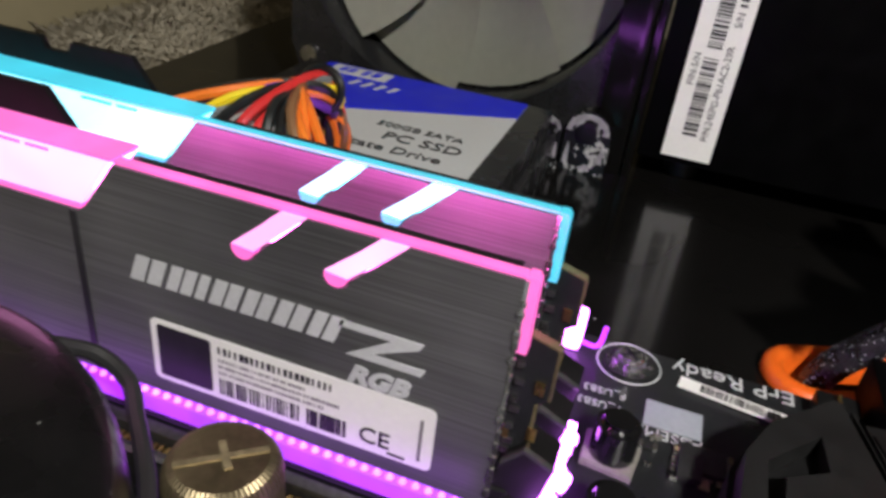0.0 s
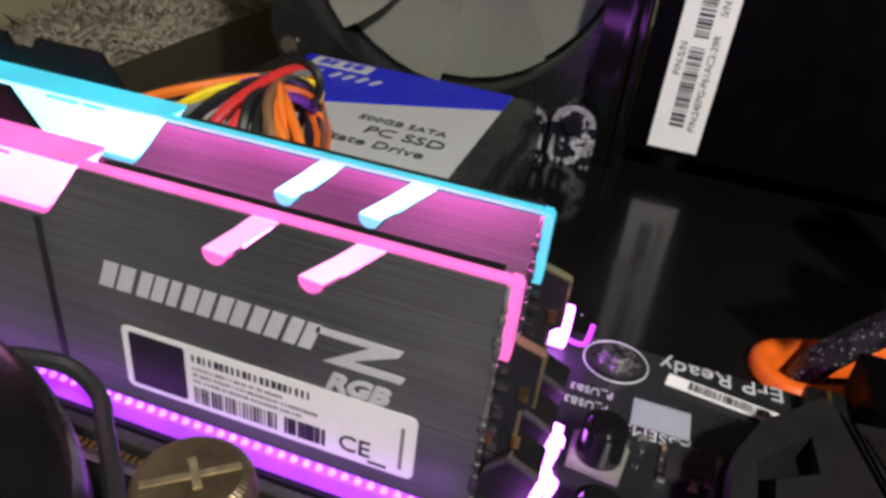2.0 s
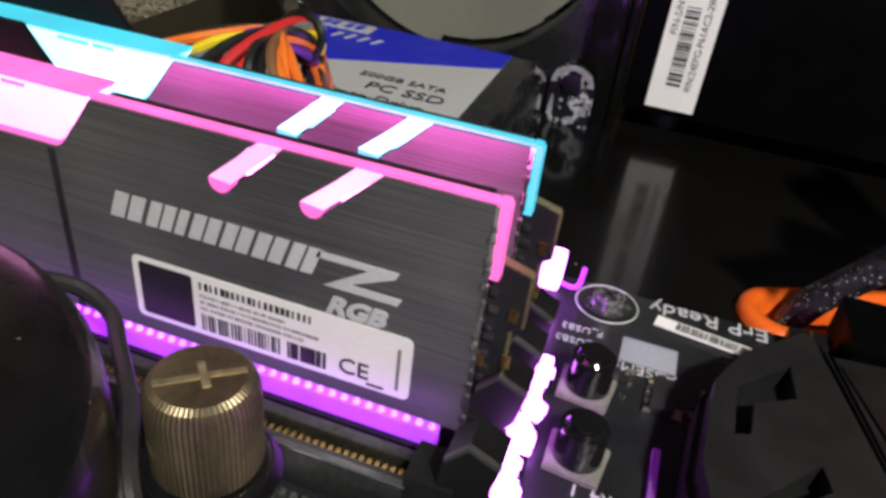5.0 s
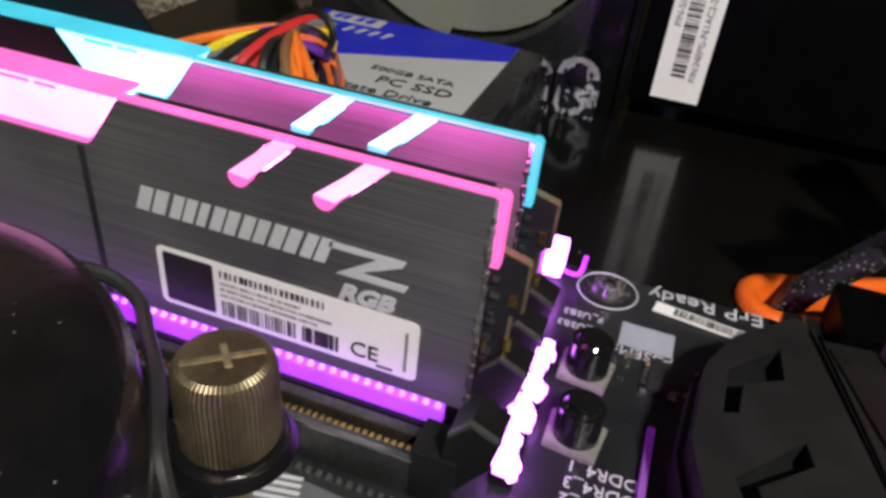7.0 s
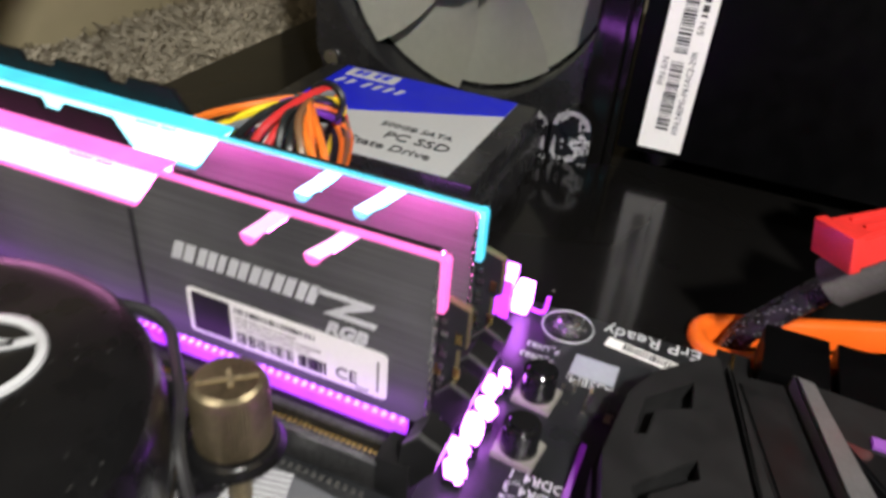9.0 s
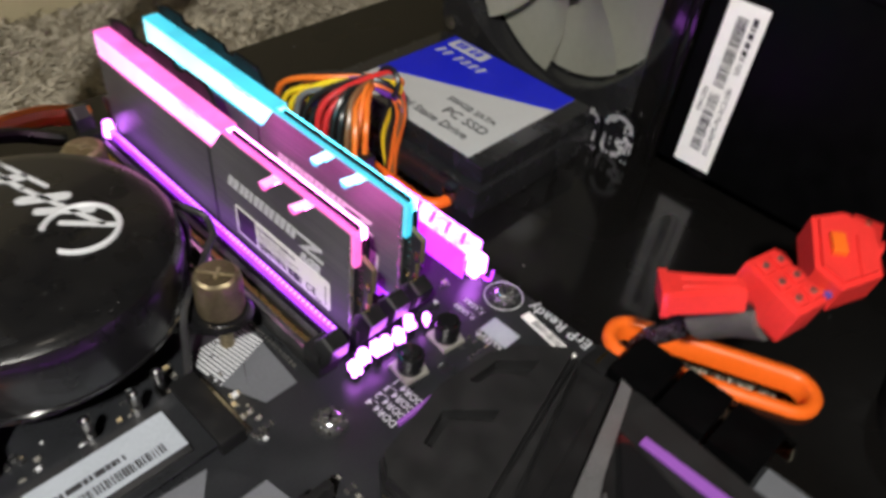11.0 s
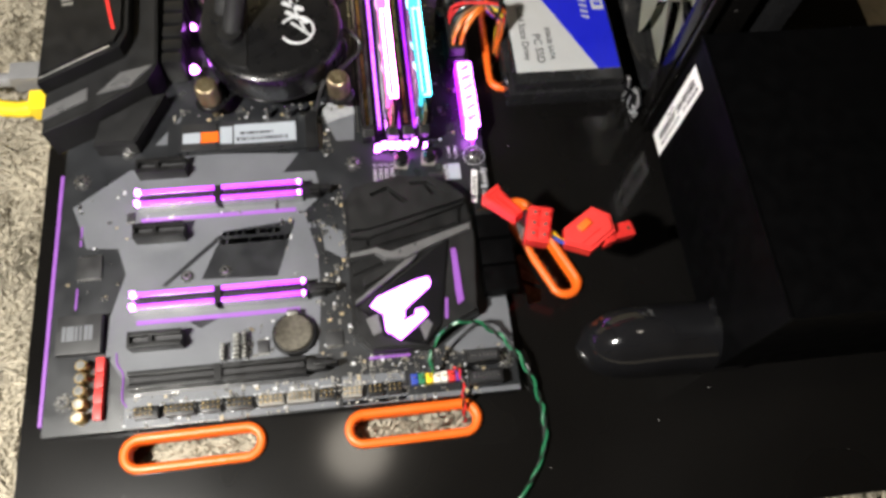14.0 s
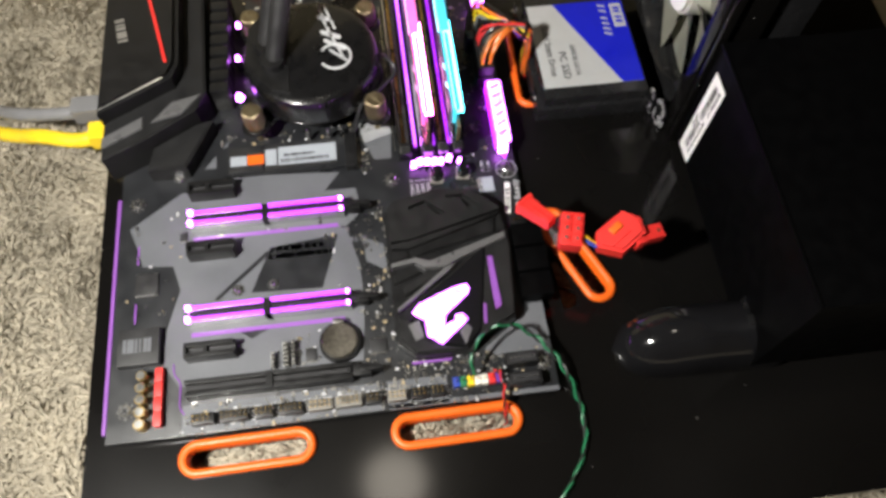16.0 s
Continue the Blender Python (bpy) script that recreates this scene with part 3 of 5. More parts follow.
for x in (0.1822, 0.1939, 0.2031):
    wide = 0.0010 if x < 0.19 else 0.0006
    s = thing("memory_light_strip", (x, 0.2175, 0), "glowing violet acrylic strip beside the memory slots", "light strip", "memory light strips")
    part("holder", box(x - wide - 0.0008, x + wide + 0.0008, 0.1520, 0.2840, 0.0003, 0.0060), "black", s)
    part("diffuser", box(x - wide, x + wide, 0.1520, 0.2840, 0.0061, 0.0092, 0.0003), "strip_glow", s)
    if x < 0.19:
        for k in range(66):
            y = 0.1530 + k * 0.00199
            part("bead", disc(x, y, 0.0091, 0.0097, 0.0006, 0.0004, 8), "bead", s)
    part("end_lamp", disc(x, 0.2845, 0.0060, 0.0118, 0.0022, 0.0015, 14), "violet_glare", s, "glaring light at the strip's end")
for k, x in enumerate((0.1800, 0.1840, 0.1882, 0.1925, 0.1968, 0.2020, 0.2087)):
    s = thing("board_lamp", (x, 0.141, 0), "tiny glaring violet light at the memory slots' end", "light", "memory slot lights")
    y, h = 0.1408 + 0.0010 * (k % 2), 0.0026 + 0.0012 * (k % 3)
    part("base", box(x - 0.0013, x + 0.0013, y - 0.0018, y + 0.0020, 0.0003, h, 0.0004), "black", s)
    size = 0.0008 if k == 6 else 0.0014
    for u, v, q in ((0.0, 0.0, 1.0), (-0.0010, -0.0012, 0.5), (0.0009, 0.0013, 0.6), (0.0006, -0.0016, 0.4))[:2 if k == 6 else 4]:
        r = size * q
        part("lens", box(x + u - r, x + u + r, y + v - r * 1.3, y + v + r * 1.2, h, h + 0.0010 + 0.0022 * q, r * 0.5, turn=Matrix.Rotation(0.5 * k + u * 900, 4, "Z")), "violet_glare", s)


def round_tip(y, r, z=0.0384):
    """The rounded lower end of a slanted slit."""
    return [(y + r * math.cos(w), z + r * math.sin(w)) for w in (radians(-10 - 160 * k / 8) for k in range(9))]


def memory_module(x, core, edge, colour, back):
    """Two brushed spreaders, a lit bar along the top that is deep over one half, dark fins behind it, and the circuit board between."""
    y0, y1, zt = 0.1492, 0.2862, 0.0463
    s = thing("memory_module", (x, 0.2195, 0.004), "brushed black memory module with a %s light bar" % colour, "memory module", "memory modules")
    blade = part("circuit_board", prism([(y1, 0.0042), (y1, 0.0360), (y0, 0.0360), (y0 - 0.0052, 0.0345), (y0 - 0.0052, 0.0262), (y0 - 0.0036, 0.0250), (y0 - 0.0036, 0.0190), (y0 - 0.0048, 0.0178), (y0 - 0.0048, 0.0108), (y0, 0.0100), (y0, 0.0042)], x - 0.0007, x + 0.0007, axis="x"), "pcb", s)
    part("contact_strip", box(x - 0.0009, x + 0.0009, y0, y1 - 0.002, 0.0042, 0.0068), "gold", s)
    # the bare end of the circuit board: raw edge, gold pads and tinned leads
    for ya, za, zb in ((0.0052, 0.0262, 0.0345), (0.0036, 0.0190, 0.0250), (0.0048, 0.0108, 0.0178)):
        part("raw_edge", box(x - 0.0008, x + 0.0008, y0 - ya - 0.0003, y0 - ya + 0.0001, za, zb), "fr4", blade, "bare brown board edge")
    part("raw_edge", prism([(y0, 0.0360), (y0, 0.0363), (y0 - 0.0053, 0.0348), (y0 - 0.0053, 0.0345)], x - 0.0008, x + 0.0008, axis="x"), "fr4", blade, "bare brown board edge")
    for ya, za in ((0.0044, 0.0268), (0.0046, 0.0186), (0.0008, 0.0180), (0.0041, 0.0112)):
        part("gold_pad", box(x - 0.0010, x - 0.0007, y0 - ya, y0 - ya + 0.0013, za, za + 0.0022), "gold", blade)
    for k in range(9):
        z = 0.0095 + k * 0.0026 + 0.0005 * math.sin(k * 4.0)
        part("tinned_lead", box(x - 0.0012, x - 0.0007, y0 - 0.0012 - 0.0004 * (k % 2), y0 - 0.0002, z, z + 0.0009), "solder", blade)
    fingers = ((0.1882, 0.1806), (0.1742, 0.1664))
    # outline of a spreader in y and z: straight over one half, cut back under the deep light panel on the other
    for side in (-1, 1):
        a, b = x + side * 0.0026, x + side * 0.0038
        lo, hi = min(a, b), max(a, b)
        if side < 0:
            pts = [(y0 + 0.0004, 0.0065), (y1, 0.0065), (y1, 0.0366), (0.2158, 0.0366), (0.2145, 0.0375), (0.2086, 0.0455)]
            for tip, top in fingers:
                pts += [(top + 0.0020, 0.0455)] + round_tip(tip, 0.0020) + [(top - 0.0020, 0.0455)]
            pts += [(y0 + 0.0004, 0.0455)]
        else:
            pts = [(y0 + 0.0010, 0.0065), (y1, 0.0065), (y1, 0.0490), (0.2790, 0.0512), (0.2700, 0.0512), (0.2690, 0.0490), (0.2600, 0.0490), (0.2590, 0.0512), (0.2440, 0.0512), (0.2430, 0.0492), (0.2385, 0.0492), (0.2375, 0.0512), (0.2252, 0.0512), (0.2205, 0.0449), (0.2200, 0.0392), (y0 + 0.0010, 0.0392)]
        part("heat_spreader", prism(pts, lo, hi, axis="x"), "spreader" if side < 0 else "fin", s)
    part("end_edge", box(x - 0.0039, x - 0.0026, y0 - 0.0001, y0 + 0.0004, 0.0066, 0.0455), "bolt", s, "bright bare metal edge")
    grain = random.Random(5)
    for k in range(15):
        z = 0.0085 + k * 0.0024 + grain.uniform(-0.0006, 0.0006)
        part("edge_nick", box(x - 0.0041, x - 0.0036, y0 - 0.0003, y0 + 0.0003 + grain.uniform(0, 0.0005), z, z + grain.uniform(0.0006, 0.0016), 0.0001), "bolt", s)
    part("seam", box(x - 0.0040, x - 0.0037, 0.2162, 0.2174, 0.0070, 0.0362), "ink", s)
    # the lit bar: a thin cap along the top, a deep panel over one half, two slanted fingers
    part("light_bar", prism([(y0 + 0.0004, 0.0456), (0.2086, 0.0456), (0.2086, 0.0461), (y0 + 0.0004, 0.0461)], x - 0.0035, x - 0.0019, axis="x"), edge, s, "glowing %s diffuser along the top" % colour)
    part("light_end", prism([(y0 - 0.0013, 0.0345), (y0 + 0.0003, 0.0345), (y0 + 0.0003, 0.0459), (y0 - 0.0008, 0.0459), (y0 - 0.0013, 0.0452)], x - 0.0033, x - 0.0012, axis="x"), edge, s, "glowing %s end of the diffuser" % colour)
    part("panel_cap", prism([(0.2088, 0.0458), (y1, 0.0458), (y1, zt), (0.2088, zt)], x - 0.0036, x + 0.0022, axis="x"), edge, s, "glowing %s cap" % colour)
    part("light_back", box(x - 0.0020, x + 0.0037, y0 + 0.0020, 0.2195, 0.0394, 0.0426), back, s, "glowing %s rear edge" % colour)
    part("inner_spine", box(x - 0.0006, x + 0.0010, y0 + 0.0016, 0.2080, 0.0427, 0.0452), "black", s)
    part("deep_light_panel", prism([(0.2150, 0.0378), (y1 - 0.0005, 0.0378), (y1 - 0.0005, 0.0457), (0.2090, 0.0457)], x - 0.0037, x + 0.0020, axis="x"), core, s, "overbright %s light panel" % colour)
    part("panel_rim", prism([(0.2156, 0.0367), (y1 - 0.0005, 0.0367), (y1 - 0.0005, 0.0377), (0.2150, 0.0377)], x - 0.0036, x + 0.0020, axis="x"), edge, s)
    for tip, top in fingers:
        part("light_finger", prism([(top + 0.0017, 0.0455), (tip + 0.0017, 0.0388), (tip - 0.0017, 0.0384), (top - 0.0018, 0.0455)], x - 0.0039, x - 0.0022, axis="x"), core, s, "slanted glowing %s slit" % colour)
        part("finger_lens", prism([(tip + 0.0017, 0.0387)] + round_tip(tip, 0.0017) + [(tip - 0.0017, 0.0383)], x - 0.0040, x - 0.0022, axis="x"), edge, s, "rounded %s lens" % colour)
    for ya, w in ((0.2215, 0.004), (0.2275, 0.006)):
        part("top_lettering", box(x - 0.00385, x - 0.0037, ya - w / 2, ya + w / 2, 0.0449, 0.0454), edge, s)
    return s


RAM_X = (0.1893, 0.2078)
SLANT = Matrix(((1.12, 0.34, 0, 0), (0, 1, 0, 0), (0, 0, 1, 0), (0, 0, 0, 1)))
near = memory_module(RAM_X[0], "pink_core", "pink_glow", "pink", "pink_back")
far = memory_module(RAM_X[1], "cyan_core", "cyan_glow", "cyan", "cyan_back")
# face of a module: u runs along -y, v runs up
for s, x in ((near, RAM_X[0]), (far, RAM_X[1])):
    face = Matrix(((0, 0, -1, x - 0.00385), (-1, 0, 0, 0.2080), (0, 1, 0, 0.0060), (0, 0, 0, 1)))

    def flat(name, pts, z, mat, label="", f=face, s=s):
        bm = bmesh.new()
        low = [bm.verts.new(f @ Vector((u, v, z - 0.00012))) for u, v in pts]
        top = [bm.verts.new(f @ Vector((u, v, z))) for u, v in pts]
        n = len(pts)
        bm.faces.new(low[::-1]), bm.faces.new(top)
        for i in range(n):
            bm.faces.new((low[i], low[(i + 1) % n], top[(i + 1) % n], top[i]))
        return part(name, bm, mat, s, label, 0)

    def rounded(u0, u1, v0, v1, r, n=4):
        out = []
        for cx, cy, a in ((u1 - r, v0 + r, -90), (u1 - r, v1 - r, 0), (u0 + r, v1 - r, 90), (u0 + r, v0 + r, 180)):
            out += [(cx + r * math.cos(radians(a + 90 * k / n)), cy + r * math.sin(radians(a + 90 * k / n))) for k in range(n + 1)]
        return out

    paper = flat("paper_label", rounded(0.0030, 0.0500, 0.0035, 0.0153, 0.0011), 0.00022, "paper", "white printed paper label with rounded corners")
    flat("label_panel", rounded(0.0042, 0.0137, 0.0045, 0.0144, 0.0005), 0.00032, "ink", "black square on the label", s=paper)
    bars("barcode", 0.0150, 0.0290, 0.0046, 0.0078, 0.00034, face, "ink", paper, 24, rng)
    bars("barcode", 0.0300, 0.0365, 0.0046, 0.0078, 0.00034, face, "ink", paper, 12, rng, 0.8)
    bars("small_print", 0.0150, 0.0330, 0.0086, 0.0092, 0.00034, face, "faded_ink", paper, 30, rng, 0.6)
    bars("small_print", 0.0150, 0.0355, 0.0098, 0.0104, 0.00034, face, "faded_ink", paper, 34, rng, 0.6)
    bars("small_print", 0.0150, 0.0300, 0.0110, 0.0116, 0.00034, face, "faded_ink", paper, 24, rng, 0.6)
    bars("part_number", 0.0150, 0.0345, 0.0125, 0.0139, 0.00034, face, "ink", paper, 21, rng, 0.6)
    bars("small_print", 0.0478, 0.0483, 0.0050, 0.0130, 0.00034, face, "faded_ink", paper, 1, rng, 0.9)
    flat("underline", [(0.0432, 0.0042), (0.0460, 0.0042), (0.0460, 0.0046), (0.0432, 0.0046)], 0.00034, "ink", s=paper)
    words("printed_mark", "CE", 0.0042, face @ Matrix.Translation((0.0385, 0.0052, 0.0003)), "ink", paper)
    # maker's badge drawn as slanted plain strokes
    for k, (u, w) in enumerate(((0.0003, 0.0054), (0.0065, 0.0044), (0.0114, 0.0016), (0.0138, 0.0046), (0.0190, 0.0046), (0.0242, 0.0048), (0.0296, 0.0044))):
        v0, v1 = 0.0215, 0.0260
        sl = 0.0016
        n = 1 if w < 0.003 else 2
        for j in range(n):
            a, bar = u + j * w * 0.54, w * (0.44 if n == 2 else 1.0)
            flat("badge_stroke", [(a, v0), (a + bar, v0), (a + bar + sl, v1), (a + sl, v1)], 0.0002, "print_light")
    flat("badge_stroke", [(0.0358, 0.0203), (0.0470, 0.0203), (0.0476, 0.0216), (0.0398, 0.0216), (0.0464, 0.0246), (0.0470, 0.0258), (0.0350, 0.0258), (0.0345, 0.0247), (0.0424, 0.0247)], 0.0002, "print_light", "large pale printed stroke")
    words("printed_word", "RGB", 0.0042, face @ Matrix.Translation((0.0362, 0.0158, 0.0002)) @ SLANT, "print_light", s, bold=0.00022)

# ---- lit strip and big power plug at the board's edge ----
strip = thing("edge_light_strip", (0.239, 0.166, 0), "glaring violet acrylic strip along the board's edge", "light strip")
for y0, y1 in ((0.1480, 0.1960), (0.2545, 0.2830)):
    part("holder", box(0.2335, 0.2430, y0, y1, 0.0003, 0.0060), "black", strip)
    part("diffuser", box(0.2340, 0.2426, y0 + 0.001, y1 - 0.001, 0.0061, 0.0108, 0.0006), "violet_core", strip, "overbright violet diffuser")
    for k in range(6):
        yy = y0 + 0.006 + k * (y1 - y0 - 0.012) / 5
        part("cut_mark", box(0.2352, 0.2412, yy - 0.0007, yy + 0.0007, 0.0108, 0.0112, turn=Matrix.Rotation(0.5, 4, "Z")), "violet_glow", strip)
part("rim", box(0.2327, 0.2334, 0.1480, 0.1950, 0.0003, 0.0112), "violet_glow", strip)
part("end_lamp", box(0.2340, 0.2398, 0.1436, 0.1478, 0.0020, 0.0092, 0.0010), "violet_glare", strip, "glaring light at the strip's end")
part("end_pin", hose([(0.2370, 0.1448, 0.0035), (0.2372, 0.1425, 0.0022), (0.2376, 0.1400, 0.0024), (0.2377, 0.1394, 0.0070)], 0.0005, 6, 4), "violet_glow", strip)
plug = thing("power_plug", (0.2345, 0.224, 0), "black board power plug with fanned coloured wires", "plug")
part("socket", box(0.2280, 0.2395, 0.1975, 0.2515, 0.0003, 0.0105, 0.0006), "black", plug)
part("housing", box(0.2288, 0.2387, 0.1985, 0.2505, 0.0105, 0.0195, 0.0008), "black", plug)
part("clip", box(0.2235, 0.2286, 0.2210, 0.2280, 0.0080, 0.0230, 0.0008), "black", plug)
TIE = Vector((0.2585, 0.2150, 0.0340))
COLOURS = ["orange", "orange", "brown", "orange", "black", "green", "black", "black", "red", "grey", "red", "white", "black", "red", "black", "purple", "grey", "yellow", "yellow", "purple", "yellow", "orange", "orange", "black"]
for k, c in enumerate(COLOURS):
    row, col = k % 2, k // 2
    y = 0.2015 + col * 0.0042
    x = 0.2315 + row * 0.0048
    j = Vector((rng.uniform(-1, 1), rng.uniform(-1, 1), rng.uniform(-1, 1))) * 0.0022
    t = TIE + Vector((0.004 * (0.5 - row), 0.0055 * (0.5 - col / 11), 0.002 * (col % 3 - 1))) + j * 0.5
    pts = [(x, y, 0.0180), (x + 0.002, y + (t.y - y) * 0.12, 0.0270 + rng.uniform(0, 0.003)), (x + 0.010, y + (t.y - y) * 0.6, 0.0345 + 0.002 * (col % 2)), t,
           (0.2632 + j.x, 0.2100 + 0.0006 * col + j.y, 0.024), (0.2645 + j.x, 0.2140 + 0.0007 * col, 0.004), (0.2648 + j.x, 0.2160 + j.y, -0.018)]
    part("wire", hose(pts, 0.00115, 7, 6), WIRE[c], plug, c + " insulated wire")
ring = [TIE + Vector((0.0003, 0.0, 0.0)) + 0.0052 * (math.cos(w) * Vector((0.3, 0, 0.95)) + math.sin(w) * Vector((0, 1, 0))) for w in (k * math.pi / 12 for k in range(24))]
part("cable_tie", hose(ring, 0.0010, 6, closed=True), "black", plug)

# ---- shaped heatsink of the board's chip ----
sink = thing("chipset_heatsink", (0.19, 0.07, 0.0), "faceted dark grey heatsink with a glowing violet emblem", "heatsink")
OUT = [(0.1582, 0.1050), (0.1637, 0.1120), (0.1885, 0.1170), (0.2070, 0.1156), (0.2163, 0.1113), (0.2272, 0.1004), (0.2301, 0.0785), (0.2257, 0.0318), (0.2093, 0.0257), (0.1971, 0.0154), (0.1675, 0.0158), (0.1578, 0.0254)]
part("base", prism(OUT, 0.0020, 0.0095, 0.0010), "black", sink)
WR = [(0.1955, 0.1117), (0.2061, 0.1113), (0.2154, 0.1029), (0.2075, 0.1023), (0.2036, 0.1088), (0.1965, 0.1093)]
WL = [(0.1728, 0.1062), (0.1831, 0.1097), (0.1944, 0.0997), (0.1900, 0.0987), (0.1827, 0.1066), (0.1732, 0.1038)]
part("top_plate", plate_with_slots([(0.1600, 0.1055), (0.1640, 0.1108), (0.1885, 0.1160), (0.2065, 0.1146), (0.2155, 0.1105), (0.2262, 0.1000), (0.2258, 0.0988), (0.1706, 0.0845), (0.1605, 0.0845)], [WR, WL], 0.0096, 0.0134), "armour", sink, "grey plate with two cut-out windows")
for pts, z, mat, lab in (([(0.1605, 0.0832), (0.1704, 0.0827), (0.2257, 0.0970), (0.2240, 0.0955), (0.1699, 0.0790), (0.1605, 0.0800)], 0.0130, "armour", ""),
                    ([(0.1702, 0.0780), (0.2225, 0.0945), (0.2213, 0.0848), (0.1706, 0.0738)], 0.0118, "black", "dark sunken facet"),
                    ([(0.1593, 0.0701), (0.1739, 0.0727), (0.1814, 0.0686), (0.2275, 0.0840), (0.2268, 0.0797), (0.1977, 0.0690), (0.1901, 0.0650), (0.1782, 0.0657), (0.1728, 0.0698), (0.1591, 0.0668)], 0.0140, "armour_light", "bright slanted ridge"),
                    ([(0.1605, 0.0405), (0.1605, 0.0425), (0.1890, 0.0640), (0.1960, 0.0670), (0.1925, 0.0630)], 0.0138, "armour_light", "bright slanted ridge"),
                    ([(0.1600, 0.0792), (0.1690, 0.0776), (0.1700, 0.0738), (0.1600, 0.0714)], 0.0122, "black", ""),
                    ([(0.1650, 0.0562), (0.1882, 0.0655), (0.1895, 0.0632), (0.1655, 0.0502)], 0.0126, "armour", ""),
                    ([(0.1600, 0.0655), (0.1715, 0.0683), (0.1770, 0.0640), (0.1600, 0.0580)], 0.0116, "black", ""),
                    ([(0.1774, 0.0491), (0.2140, 0.0755), (0.2050, 0.0262), (0.1958, 0.0162), (0.1750, 0.0218), (0.1672, 0.0358)], 0.0128, "shiny", "dark facet under the emblem"),
                    ([(0.1600, 0.0392), (0.1662, 0.0355), (0.1742, 0.0215), (0.1945, 0.0160), (0.1680, 0.0163), (0.1600, 0.0258)], 0.0124, "armour", ""),
                    ([(0.2150, 0.0778), (0.2270, 0.0825), (0.2292, 0.0785), (0.2248, 0.0325), (0.2090, 0.0265), (0.1990, 0.0175), (0.2058, 0.0262), (0.2078, 0.0380)], 0.0116, "armour", "flat grey wing")):
    part("facet", prism(pts, 0.0096, z, 0.0006), mat, sink, lab)
for pts in ([(0.1652, 0.0322), (0.1714, 0.0345), (0.1732, 0.0246), (0.1684, 0.0226)], [(0.1928, 0.0259), (0.1973, 0.0294), (0.1998, 0.0264), (0.1952, 0.0175)]):
    part("small_facet", prism(pts, 0.0129, 0.0135, 0.0002), "armour_light", sink)
part("emblem", prism([(0.1680, 0.0389), (0.1726, 0.0437), (0.1922, 0.0510), (0.1998, 0.0525), (0.2013, 0.0499), (0.2002, 0.0472), (0.1865, 0.0359), (0.1847, 0.0288), (0.1911, 0.0320), (0.1915, 0.0346), (0.1956, 0.0355), (0.1980, 0.0318), (0.1826, 0.0192), (0.1751, 0.0247), (0.1745, 0.0340)], 0.0129, 0.0147), "violet_core", sink, "glaring lit violet emblem shape")
part("side_window", prism([(0.2146, 0.0689), (0.2174, 0.0689), (0.2182, 0.0385), (0.2147, 0.0362), (0.2143, 0.0446)], 0.0117, 0.0124), "faint_glow", sink, "lit violet acrylic wedge")
part("side_window", prism([(0.2082, 0.0405), (0.2098, 0.0402), (0.2085, 0.0290), (0.2070, 0.0292)], 0.0117, 0.0124), "faint_glow", sink, "lit violet acrylic wedge")
# Added strips imitate violet glow falling on the board beside the heatsink.
for x, y in ((0.1651, 0.0135), (0.1780, 0.1195)):
    part("rim_light", box(x, x + 0.022, y, y + 0.0012, 0.0003, 0.0016), "faint_glow", sink, "added strip for violet glow on the board")

# ---- processor cooler: round pump, bracket, thumb screws, hoses ----
CX, CY = 0.1225, 0.2122
pump = thing("cooler_pump", (CX, CY, 0.0), "glossy black round liquid cooler pump over the processor", "cooler")
part("cold_plate", disc(CX, CY, 0.0003, 0.0120, 0.0290, 0.0290, 40), "satin", pump)
part("bracket", disc(CX, CY, 0.0120, 0.0160, 0.0400, 0.0385, 48), "satin", pump)
for sx in (-1, 1):
    for sy in (-1, 1):
        ax, ay = CX + sx * 0.0375, CY + sy * 0.0375
        pts = stadium(CX + sx * 0.024, CY + sy * 0.024, ax, ay, 0.0062)
        part("bracket_arm", prism(pts, 0.0110, 0.0138, 0.0006), "shiny", pump)
        t = thing("thumb_screw", (ax, ay, 0.0), "knurled brass thumb screw with a cross slot", "screw", "cooler thumb screws")
        part("post", disc(ax, ay, 0.0003, 0.0110, 0.0022, 0.0022, 16), "brass", t)
        part("collar", disc(ax, ay, 0.0139, 0.0158, 0.0088, 0.0076, 32, bevel=0.0004), "dusty", t, "dusty black collar")
        bm = bmesh.new()
        seg = 128
        rows = [[(base if k % 2 else base + 0.00016) for k in range(seg)] for base in (0.0060, 0.0065, 0.0065, 0.0063, 0.0058, 0.0050)]
        zs = (0.0158, 0.0165, 0.0268, 0.0280, 0.0289, 0.0294)
        vs = [[bm.verts.new((ax + r * math.cos(6.28318 * k / seg), ay + r * math.sin(6.28318 * k / seg), z)) for k, r in enumerate(row)] for row, z in zip(rows, zs)]
        for j in range(5):
            for k in range(seg):
                bm.faces.new((vs[j][k], vs[j][(k + 1) % seg], vs[j + 1][(k + 1) % seg], vs[j + 1][k]))
        bm.faces.new(vs[0][::-1])
        bm.faces.new(vs[5])
        knob = part("knob", bm, "brass", t, smooth=20)
        part("cross_slot", box(ax - 0.0052, ax + 0.0050, ay - 0.0004, ay + 0.0004, 0.0292, 0.02955, turn=Matrix.Rotation(2.25, 4, "Z")), "brass_edge", knob)
        part("cross_slot", box(ax - 0.0018, ax + 0.0024, ay - 0.0006, ay + 0.0003, 0.0292, 0.0296, turn=Matrix.Rotation(0.75, 4, "Z")), "brass_edge", knob)
# dome: a broad turned body with a rounded shoulder
bm = bmesh.new()
